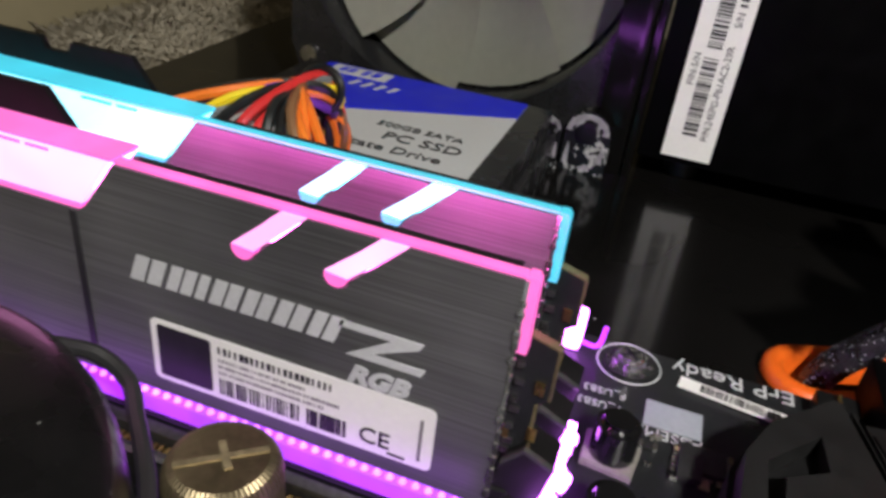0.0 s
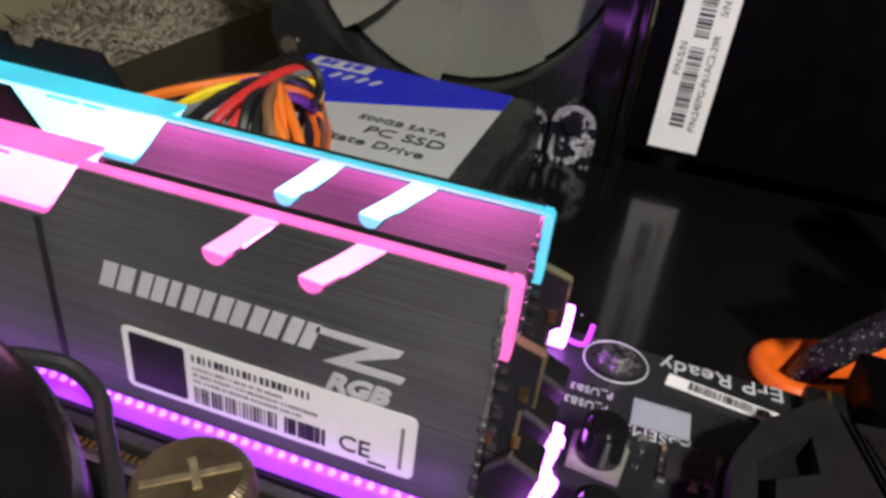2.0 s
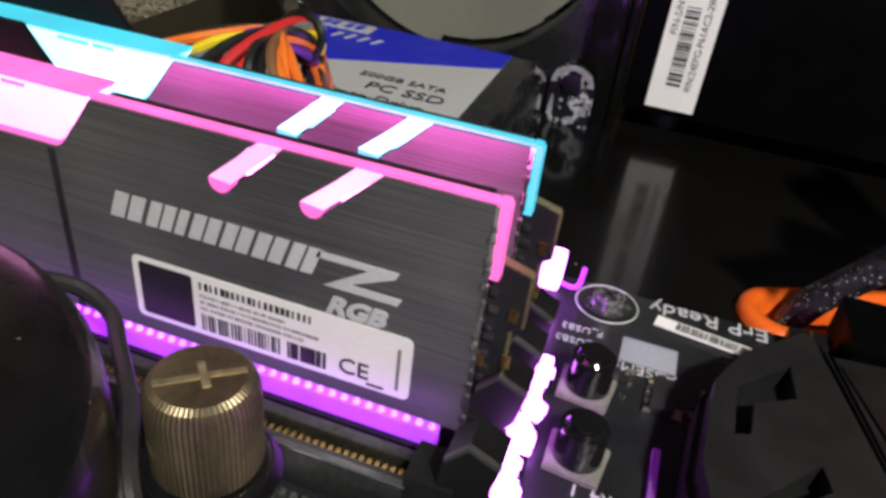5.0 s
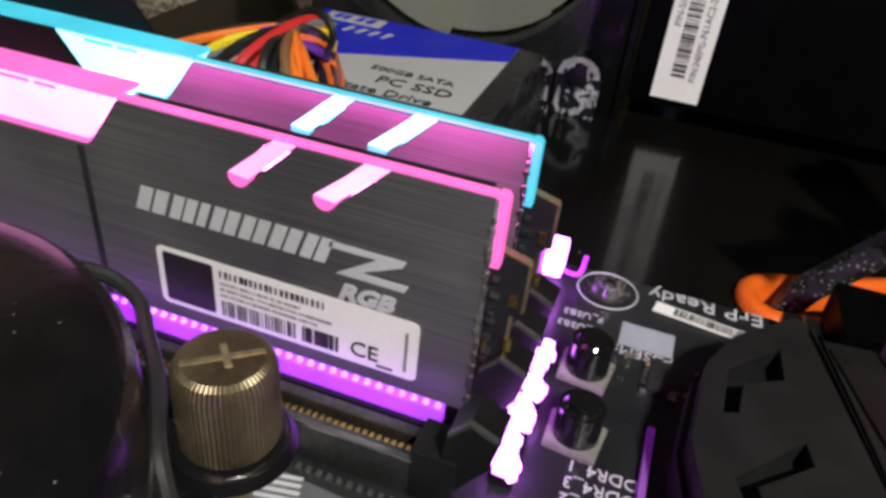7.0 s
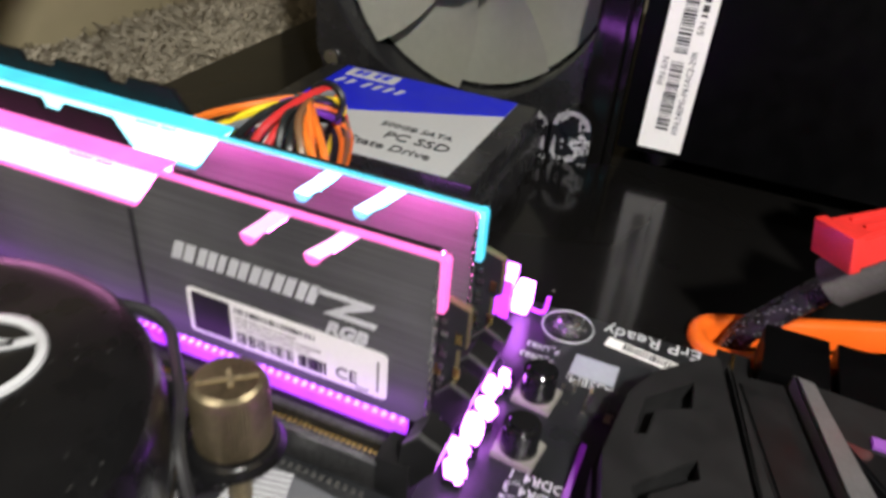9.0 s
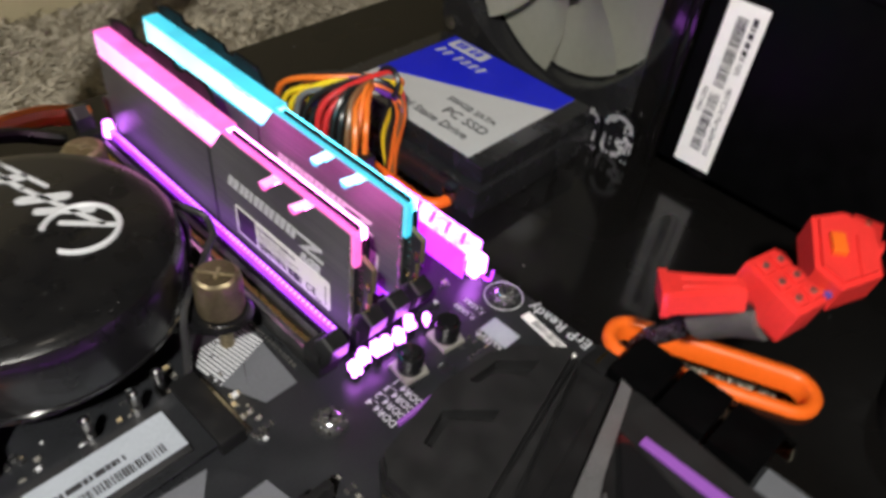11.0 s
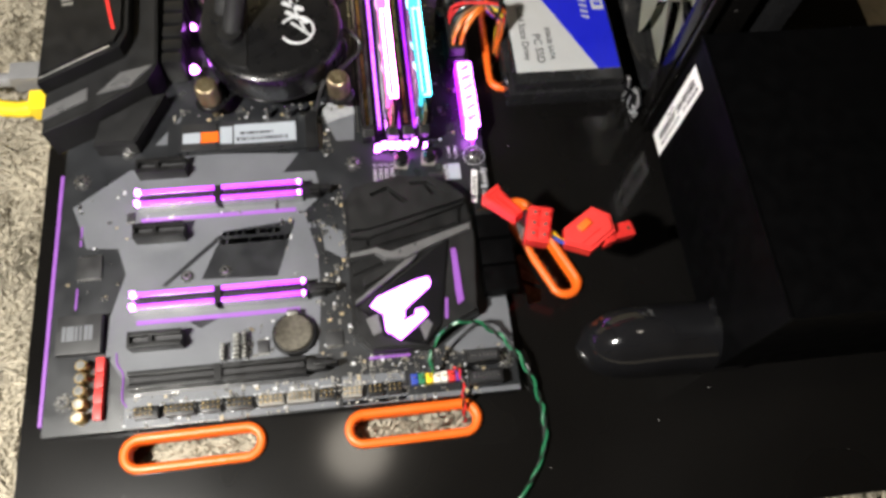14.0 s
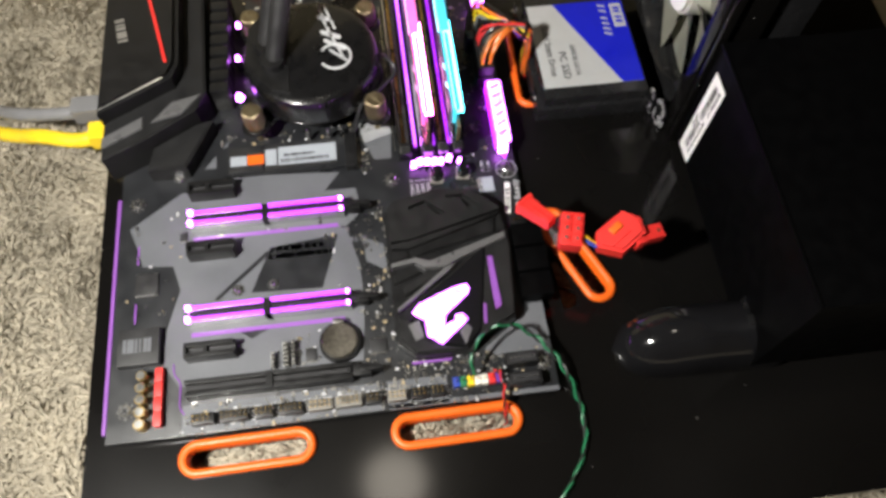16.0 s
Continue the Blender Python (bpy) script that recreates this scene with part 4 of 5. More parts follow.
prof = [(0.0400, 0.0165), (0.0410, 0.0180), (0.0416, 0.0300), (0.0413, 0.0340), (0.0404, 0.0362), (0.0388, 0.0374), (0.0350, 0.0379), (0.0, 0.0381)]
OX, OY = CX + 0.0010, CY - 0.0022
seg = 64
vs = [[bm.verts.new((OX + r * math.cos(6.28318 * k / seg), OY + r * math.sin(6.28318 * k / seg), z)) for k in range(seg)] for r, z in prof[:-1]]
for j in range(len(vs) - 1):
    for k in range(seg):
        bm.faces.new((vs[j][k], vs[j][(k + 1) % seg], vs[j + 1][(k + 1) % seg], vs[j + 1][k]))
tip = bm.verts.new((OX, OY, prof[-1][1]))
for k in range(seg):
    bm.faces.new((vs[-1][k], vs[-1][(k + 1) % seg], tip))
part("dome", bm, "dusty", pump, "dusty glossy black cap")
part("hose_cover", prism([(0.0990, 0.1800), (0.1112, 0.1765), (0.1112, 0.2500), (0.0990, 0.2480), (0.0860, 0.2300), (0.0845, 0.1990)], 0.0360, 0.0392, 0.0010), "black", pump, "matt black cover where the hoses enter")
part("seam_ring", hose([(OX + 0.0405 * math.cos(k * math.pi / 24), OY + 0.0405 * math.sin(k * math.pi / 24), 0.0172) for k in range(48)], 0.0010, 6, closed=True), "shiny", pump, "polished trim ring")
# Caps added where white highlights sit below the dome.
for x, y in ((0.1160, 0.1685), (0.1285, 0.1680), (0.1365, 0.1705)):
    part("bright_cap", disc(x, y, 0.0003, 0.0120, 0.0016, 0.0013, 14, bevel=0.0008), "steel", pump, "small steel cap added for a white highlight")
# badge: a ring with slanted strokes, drawn as plain shapes
BA, BB = 0.1390, 0.2030
ringpts = [(BA + 0.0095 * math.cos(k * 0.12 - 2.6), BB + 0.0095 * math.sin(k * 0.12 - 2.6), 0.0381) for k in range(44)]
part("badge_ring", hose(ringpts, 0.0009, 6, 1), "print_light", pump, "white printed ring")
for a, b, w in (((0.1300, 0.2480), (0.1345, 0.2280), 0.0014), ((0.1340, 0.2450), (0.1400, 0.2250), 0.0010), ((0.1345, 0.2280), (0.1440, 0.2010), 0.0012), ((0.1320, 0.2230), (0.1420, 0.2180), 0.0026), ((0.1335, 0.2160), (0.1445, 0.2085), 0.0022), ((0.1360, 0.2080), (0.1460, 0.1990), 0.0013), ((0.1300, 0.2360), (0.1370, 0.2330), 0.0024)):
    part("badge_stroke", prism(stadium(*a, *b, w * 0.6, 4), 0.0378, 0.0384), "print_light", pump)
for side, off in ((0, (0.0, 0.0, 0.0)), (1, (-0.004, 0.0135, 0.001))):
    o = Vector(off)
    pts = [Vector(p) + o for p in ((0.1010, 0.2010, 0.0360), (0.1050, 0.2080, 0.0480), (0.1095, 0.2160, 0.0620), (0.1160, 0.2260, 0.0790), (0.1285, 0.2430, 0.0890), (0.1520, 0.2690, 0.0940), (0.2000, 0.3080, 0.1060), (0.2700, 0.3380, 0.1280), (0.3400, 0.3330, 0.1440), (0.3830, 0.3000, 0.1380), (0.3880, 0.2760, 0.1240))]
    part("hose", hose(pts, 0.0058, 16, 10), "rubber", pump, "thick black rubber coolant hose")
    part("hose_fitting", disc(0.1010 + o.x, 0.2010 + o.y, 0.0385, 0.0430, 0.0078, 0.0070, 24), "black", pump)
part("pump_cable", hose([(0.1540, 0.2100, 0.0300), (0.1650, 0.2110, 0.0280), (0.1738, 0.2060, 0.0225), (0.1735, 0.1995, 0.0200), (0.1680, 0.1935, 0.0200), (0.1600, 0.1855, 0.0200), (0.1510, 0.1785, 0.0180), (0.1460, 0.1720, 0.0060), (0.1440, 0.1690, 0.0014)], 0.0012, 8), "rubber", pump, "thin black cable round the pump")
part("pump_cable", hose([(0.1560, 0.2120, 0.0270), (0.1620, 0.2030, 0.0320), (0.1655, 0.2005, 0.0280), (0.1655, 0.2010, 0.0170), (0.1630, 0.2030, 0.0060), (0.1590, 0.2050, 0.0016)], 0.0011, 8), "rubber", pump, "thin black cable round the pump")

# ---- rear socket shroud and power stage heatsinks ----
shroud = thing("rear_shroud", (0.02, 0.22, 0.0), "dark angular shroud over the rear sockets with a red line", "shroud")
part("lower_body", prism([(-0.0045, 0.1530), (0.0180, 0.1640), (0.0500, 0.1840), (0.0560, 0.1960), (0.0530, 0.2930), (-0.0045, 0.2930)], 0.0003, 0.0240, 0.0010), "armour", shroud)
part("upper_cover", prism([(-0.0045, 0.1780), (0.0380, 0.2010), (0.0420, 0.2120), (0.0400, 0.2930), (-0.0045, 0.2930)], 0.0241, 0.0370, 0.0030), "black", shroud, "smooth black raised cover")
part("red_line", prism([(0.0345, 0.2110), (0.0362, 0.2110), (0.0245, 0.2640), (0.0225, 0.2640)], 0.0371, 0.0379), "red", shroud, "thin red trim line")
part("grey_stripe", prism([(-0.0045, 0.1600), (0.0190, 0.1725), (0.0190, 0.1810), (-0.0045, 0.1680)], 0.0241, 0.0252, 0.0004), "armour_light", shroud, "bright grey slanted stripe")
part("grey_stripe", prism([(0.0240, 0.1760), (0.0420, 0.1805), (0.0540, 0.1945), (0.0360, 0.1900)], 0.0241, 0.0252, 0.0004), "armour_light", shroud, "bright grey slanted stripe")
part("bright_edge", hose([(-0.004, 0.1820, 0.0335), (0.0120, 0.1900, 0.0345), (0.0330, 0.2010, 0.0350)], 0.0008, 6), "steel", shroud)
bars("printed_badge", 0.0, 0.020, 0.0, 0.006, 0.0376, Matrix.Translation((0.012, 0.230, 0)) @ Matrix.Rotation(1.75, 4, "Z"), "grey_block", shroud, 6, rng, 0.7)
part("shoulder", prism([(0.0190, 0.1500), (0.0420, 0.1500), (0.0580, 0.1830), (0.0480, 0.1810), (0.0220, 0.1660)], 0.0003, 0.0130, 0.0010), "armour", shroud)
vrm = thing("power_stage_heatsink", (0.066, 0.235, 0), "finned black heatsink beside the processor", "heatsink")
for k in range(9):
    part("fin", box(0.0575, 0.0690, 0.1990 + k * 0.0098, 0.2060 + k * 0.0098, 0.0003, 0.0200, 0.0006), "black", vrm)
for k, (x, y, r) in enumerate(((0.0742, 0.2006, 0.0028), (0.0732, 0.2326, 0.0018), (0.0735, 0.2610, 0.0016), (0.0842, 0.2066, 0.0013))):
    s = thing("board_lamp", (x, y, 0), "glaring violet light beside the processor cooler", "light", "lights beside the cooler")
    part("base", box(x - 0.002, x + 0.002, y - 0.002, y + 0.002, 0.0003, 0.0090, 0.0004), "black", s)
    part("lens", disc(x, y, 0.0090, 0.0125, r, r * 0.7, 16, bevel=0.0004), "violet_glare", s)

# ---- solid-state drive on its tray ----
SX0, SX1, SY0, SY1, SZ = 0.2695, 0.3352, 0.1812, 0.2510, 0.0143
drive = thing("solid_state_drive", (0.304, 0.217, TRAY), "slim black drive with a blue and silver label", "drive")
part("case", box(SX0 - 0.0012, SX1 + 0.0012, SY0 - 0.0080, SY1 + 0.0080, 0.0060, SZ, 0.0007), "satin", drive)
part("bracket", box(SX0 - 0.0050, SX1 + 0.0040, SY0 - 0.0100, SY1 + 0.0100, TRAY, 0.0058, 0.0010), "satin", drive, "black mounting bracket")
sheet = part("silver_label", prism([(SX0, SY0), (SX1, SY0), (SX1, SY1), (SX0, SY1)], SZ + 0.0001, SZ + 0.0003), "silver_print", drive, "silver-grey printed label")
part("blue_field", prism([(SX1, SY0), (SX1, SY1), (SX0 + 0.018, SY1), (SX1 - 0.014, SY0)], SZ + 0.0003, SZ + 0.0005), "blue", sheet, "deep blue printed field")
up = Matrix(((0, 1, 0, 0), (-1, 0, 0, 0), (0, 0, 1, SZ + 0.0006), (0, 0, 0, 1)))


def drive_at(x, y):
    return Matrix.Translation((x, y, 0)) @ up


part("badge", prism([(0.3262, 0.2270), (0.3340, 0.2270), (0.3340, 0.2475), (0.3262, 0.2475)], SZ + 0.0005, SZ + 0.0007, 0.0001), "silver_print", sheet, "plain pale maker's badge")
for a, b in ((0.2440, 0.2420), (0.2410, 0.2390), (0.2360, 0.2340), (0.2325, 0.2300)):
    part("badge_stroke", prism([(0.3280, b + 0.0006), (0.3324, b), (0.3324, a), (0.3280, a + 0.0006)], SZ + 0.0007, SZ + 0.0009), "blue", sheet)
for k in range(6):
    y = 0.2475 - k * 0.0045 - (0.002 if k > 1 else 0)
    part("badge_stroke", prism([(0.3180, y - 0.0012), (0.3228, y - 0.0030), (0.3228, y - 0.0012), (0.3180, y)], SZ + 0.0005, SZ + 0.0007), "silver_print", sheet)
words("lettering", "500GB SATA", 0.0047, drive_at(0.2922, 0.2150), "ink", sheet)
words("lettering", "PC SSD", 0.0072, drive_at(0.2838, 0.2100), "ink", sheet)
words("lettering", "Solid State Drive", 0.0062, drive_at(0.2760, 0.2325), "ink", sheet)

# bright worn tabs and screws that hold the drive and the side bracket
for x, y, z, r in ((0.3430, 0.1618, TRAY, 0.0058), (0.3405, 0.1745, TRAY + 0.012, 0.0036)):
    t = thing("mounting_tab", (x, y, z), "worn bright metal mounting tab with a screw", "bracket", "mounting tabs")
    pts = [(y - r * 1.3, TRAY), (y + r * 1.3, TRAY), (y + r * 1.3, TRAY + 0.014)] + [(y + r * 1.3 * math.cos(k * math.pi / 8), TRAY + 0.014 + r * 1.2 * math.sin(k * math.pi / 8)) for k in range(1, 8)] + [(y - r * 1.3, TRAY + 0.014)]
    part("plate", prism(pts, x, x + 0.0012, axis="x"), "chipped_plate", t, "black paint chipped down to bare metal")
    arc = [(y + r * 1.22 * math.cos(k * math.pi / 10), TRAY + 0.014 + r * 1.12 * math.sin(k * math.pi / 10)) for k in range(11)]
    inner = [(y + r * (0.86 + 0.10 * math.sin(k * 2.3)) * math.cos(k * math.pi / 10), TRAY + 0.014 + r * (0.80 + 0.10 * math.sin(k * 3.1)) * math.sin(k * math.pi / 10)) for k in range(10, -1, -1)]
    part("worn_rim", prism(arc + inner, x - 0.0003, x - 0.0001, axis="x"), "chipped", t, "bare metal showing through chipped paint")
    for u, v, w, h in ((-1.1, 0.004, 0.35, 0.006), (0.85, 0.002, 0.3, 0.008), (-0.5, 0.001, 0.7, 0.0022)):
        part("worn_patch", prism([(y + r * u, TRAY + v), (y + r * (u + w), TRAY + v + h * 0.1), (y + r * (u + w * 0.8), TRAY + v + h * 0.6), (y + r * (u + w * 0.5), TRAY + v + h), (y + r * (u + w * 0.1), TRAY + v + h * 0.8)], x - 0.0003, x - 0.0001, axis="x"), "chipped", t)
    part("screw_head", disc(0, 0, 0, 0.0016, r * 0.55, r * 0.5, 20), "shiny", t, "dark screw head").matrix_parent_inverse = Matrix.Translation(-Vector(t.location)) @ Matrix.Translation((x - 0.0016, y, TRAY + 0.0145)) @ Matrix.Rotation(radians(90), 4, "Y")
for x, y, a in ((0.2655, 0.1840, 0.4), (0.2660, 0.2600, -0.3)):
    t = thing("mounting_ear", (x, y, TRAY), "dark metal mounting ear with a screw beside the drive", "bracket", "drive mounting ears")
    part("plate", prism(stadium(x, y, x, y + 0.001, 0.0068), 0.0, 0.0012), "satin", t).matrix_parent_inverse = Matrix.Translation(-Vector(t.location)) @ Matrix.Translation((x, y, TRAY + 0.0082)) @ Matrix.Rotation(radians(68), 4, "Y") @ Matrix.Translation((-x, -y, 0))
    part("screw_head", disc(x - 0.0012, y, TRAY + 0.0075, TRAY + 0.0092, 0.003, 0.0026, 18), "steel", t)

# ---- fan and radiator on the side bracket ----
FX, FY, FZ, FR = 0.3505, 0.2145, 0.0635, 0.0580
fan = thing("cooling_fan", (FX, FY, 0.0), "black square fan with milky blades, standing upright", "fan")


def ring_y(r, x, n=64, a0=0.0):
    return [Vector((x, FY + r * math.cos(a0 + 6.28318 * k / n), FZ + r * math.sin(a0 + 6.28318 * k / n))) for k in range(n)]


def square_y(h, x, n=64, c=0.010):
    out = []
    for k in range(n):
        w = 6.28318 * k / n
        s = min(h / max(abs(math.cos(w)), 1e-6), h / max(abs(math.sin(w)), 1e-6))
        s = min(s, h * 1.41 - c * 0.41)
        out.append(Vector((x, FY + s * math.cos(w), FZ + s * math.sin(w))))
    return out


bm = bmesh.new()
loops = [[bm.verts.new(v) for v in pts] for pts in (square_y(0.0600, FX), square_y(0.0600, FX + 0.025), ring_y(FR, FX + 0.025), ring_y(FR, FX + 0.003), ring_y(FR + 0.0012, FX))]
for i in range(5):
    u, v = loops[i], loops[(i + 1) % 5]
    for k in range(64):
        bm.faces.new((u[k], u[(k + 1) % 64], v[(k + 1) % 64], v[k]))
part("fan_frame", bm, "satin", fan, smooth=40)
for sy in (-1, 1):
    for sz in (-1, 1):
        part("frame_screw", disc(0, 0, 0, 0.0016, 0.0032, 0.0028, 16), "steel", fan).matrix_parent_inverse = Matrix.Translation(-Vector(fan.location)) @ Matrix.Translation((FX - 0.0016, FY + sy * 0.0525, FZ + sz * 0.0525)) @ Matrix.Rotation(radians(90), 4, "Y")
rotor = part("rotor_hub", disc(0, 0, 0, 0.019, 0.0205, 0.0190, 48, bevel=0.002), "fan_blade", fan, "milky round fan hub")
rotor.matrix_parent_inverse = Matrix.Translation(-Vector(fan.location)) @ Matrix.Translation((FX + 0.021, FY, FZ)) @ Matrix.Rotation(radians(-90), 4, "Y")
part("hub_sticker", disc(0, 0, 0, 0.0004, 0.0165, 0.0165, 40), "paper", fan, "pale round sticker").matrix_parent_inverse = Matrix.Translation(-Vector(fan.location)) @ Matrix.Translation((FX + 0.0018, FY, FZ)) @ Matrix.Rotation(radians(-90), 4, "Y")
for b in range(9):
    bm = bmesh.new()
    rows = []
    for i in range(7):
        r = 0.0200 + (0.0565 - 0.0200) * i / 6
        row = []
        for j in range(7):
            t = j / 6
            w = 6.28318 * b / 9 + 0.30 * (i / 6) + (t - 0.5) * 1.02
            row.append(bm.verts.new((FX + 0.006 + 0.011 * t + 0.002 * math.sin(t * 3.14), FY + r * math.cos(w), FZ + r * math.sin(w))))
        rows.append(row)
    for i in range(6):
        for j in range(6):
            bm.faces.new((rows[i][j], rows[i][j + 1], rows[i + 1][j + 1], rows[i + 1][j]))
    bmesh.ops.solidify(bm, geom=bm.faces[:], thickness=0.0012)
    part("blade", bm, "fan_blade", fan, "milky curved fan blade", 60)
radiator = thing("radiator", (0.39, FY, 0.0), "black finned cooler radiator behind the fan", "radiator")
part("core", box(0.3758, 0.4020, FY - 0.060, FY + 0.060, -0.004, 0.1230, 0.001), "satin", radiator)
for z0, z1 in ((-0.0065, -0.004), (0.1230, 0.1400)):
    part("end_tank", box(0.3752, 0.4020, FY - 0.060, FY + 0.060, z0, z1, 0.0008), "satin", radiator)
for k in range(16):
    z = 0.002 + k * 0.0075
    part("tube_row", box(0.3745, 0.4026, FY - 0.058, FY + 0.058, z, z + 0.0018), "satin", radiator)
bracket = thing("side_bracket", (0.352, 0.146, TRAY), "tall glossy black upright bracket beside the fan", "bracket")
part("post", box(0.3487, 0.3740, 0.1495, 0.1540, TRAY, 0.1380, 0.0012), "tray", bracket)
part("flange", box(0.3470, 0.3486, 0.1500, 0.1602, TRAY, 0.1380, 0.0005), "tray", bracket)
part("rib", box(0.3480, 0.3530, 0.1462, 0.1490, TRAY, 0.1380, 0.0006), "tray", bracket)
part("top_bar", box(0.3475, 0.4100, 0.1440, 0.2740, 0.1402, 0.1425, 0.0006), "tray", bracket)

# ---- power supply with its part label ----
psu = thing("power_supply", (0.42, 0.065, TRAY), "black boxy power supply with a white barcode label", "power supply")
part("casing", box(0.3510, 0.5010, -0.0100, 0.1455, 0.0006, 0.0880, 0.0012), "matt", psu)
part("lid_lip", box(0.3496, 0.3514, -0.0095, 0.1450, 0.0864, 0.0886, 0.0007), "matt", psu, "worn folded lid edge")
for x in (0.365, 0.485):
    for y in (0.005, 0.130):
        part("rubber_foot", disc(x, y, TRAY, 0.0006, 0.006), "rubber", psu)
# label: u along -y, v up
lab = Matrix(((0, 0, -1, 0.3509), (-1, 0, 0, 0.1380), (0, 1, 0, 0.0030), (0, 0, 0, 1)))


def on_label(name, u0, u1, v0, v1, z, mat, label=""):
    bm = bmesh.new()
    vs = [lab @ Vector(p) for p in ((u0, v0, z), (u1, v0, z), (u1, v1, z), (u0, v1, z))]
    ws = [v + Vector((0.00015, 0, 0)) for v in vs]
    a, b = [bm.verts.new(v) for v in vs], [bm.verts.new(v) for v in ws]
    bm.faces.new(a), bm.faces.new(b[::-1])
    for i in range(4):
        bm.faces.new((a[i], b[i], b[(i + 1) % 4], a[(i + 1) % 4]))
    return part(name, bm, mat, psu, label, 0)


sticker = on_label("barcode_label", 0.0, 0.0155, 0.0, 0.0690, 0.0003, "paper", "white paper label with a barcode")
bm = bmesh.new()
z = 0.00045
v = 0.0080
while v < 0.0640:
    w = rng.choice((0.0003, 0.0003, 0.0006, 0.0009))
    if not 0.0330 < v < 0.0355:
        bm.faces.new([bm.verts.new(lab @ Vector(p)) for p in ((0.0048, v, z), (0.0092, v, z), (0.0092, v + w, z), (0.0048, v + w, z))])
    v += w + rng.choice((0.0003, 0.0004, 0.0007))
tagged(part("barcode", bm, "ink", sticker, "", 0), kind="stuff")
tv = lab @ Matrix(((0, -1, 0, 0.0127), (1, 0, 0, 0.0070), (0, 0, 1, 0.00035), (0, 0, 0, 1)))
words("lettering", "P/N:24EPG-P61AC2-29R", 0.0030, tv, "ink", sticker)
tv2 = lab @ Matrix(((0, -1, 0, 0.0038), (1, 0, 0, 0.0240), (0, 0, 1, 0.00035), (0, 0, 0, 1)))
words("lettering", "P/N-S/N", 0.0030, tv2, "ink", sticker)
tv3 = lab @ Matrix(((0, -1, 0, 0.0127), (1, 0, 0, 0.0430), (0, 0, 1, 0.00035), (0, 0, 0, 1)))
words("lettering", "S/N", 0.0030, tv3, "ink", sticker)
bars("printed_number", 0.006, 0.022, 0.0, 0.0021, 0.0, tv3, "ink", sticker, 10, rng, 0.7)

# ---- rounded black foot standing on the plate ----
foot = thing("chassis_foot", (0.33, 0.01, TRAY), "glossy black rounded plastic foot on the plate", "foot")
bm = bmesh.new()
rows = []
axis_a, axis_b = Vector((0.2790, 0.0110, TRAY)), Vector((0.3700, 0.0090, TRAY))
side = Vector((0.06, 1, 0)).normalized()
for i in range(15):
    t = i / 14
    w = 0.0192 * math.sqrt(max(0.0, 1 - (1 - min(1, t / 0.34)) ** 2)) + 0.0005
    h = 0.0290 * math.sqrt(max(0.0, 1 - (1 - min(1, t / 0.45)) ** 2)) + 0.0005
    c = axis_a.lerp(axis_b, t)
    rows.append([bm.verts.new(c + side * w * math.cos(k * math.pi / 16) + Vector((0, 0, h * math.sin(k * math.pi / 16) ** 0.8))) for k in range(17)])
for i in range(14):
    for k in range(16):
        bm.faces.new((rows[i][k], rows[i][k + 1], rows[i + 1][k + 1], rows[i + 1][k]))
bm.faces.new(rows[-1])
bm.faces.new(rows[0][::-1])
part("shell", bm, "shiny", foot, smooth=60)
part("slot_plate", box(0.3480, 0.3550, 0.0070, 0.0125, 0.0205, 0.0232), "black", foot, "small raised catch")
part("lug", prism(stadium(0.3560, 0.0180, 0.3610, 0.0315, 0.0068), 0.0080, 0.0220, 0.0015), "shiny", foot)
part("lug_screw", disc(0.3605, 0.0310, 0.0220, 0.0238, 0.0032, 0.0024, 18), "steel", foot)

# ---- connectors and cables over the plate ----
lead = thing("drive_power_lead", (0.262, 0.090, TRAY), "black braided power lead rising through an orange grommet", "cable")
for k in range(6):
    j = Vector((rng.uniform(-1, 1), rng.uniform(-1, 1), rng.uniform(-1, 1))) * 0.0018
    part("braided_wire", hose([Vector(p) + j for p in ((0.2600, 0.0960, -0.022), (0.2610, 0.0930, -0.004), (0.2595, 0.0850, 0.010), (0.2580, 0.0775, 0.021), (0.2570, 0.0720, 0.027))], 0.0022, 8, 5), "braid", lead, "black braided wire")
part("cloth_wrap", hose([(0.2575, 0.0785, 0.0205), (0.2560, 0.0705, 0.0300), (0.2550, 0.0630, 0.0360)], 0.0062, 14, 5), "tape", lead, "grey cloth tape wrap")


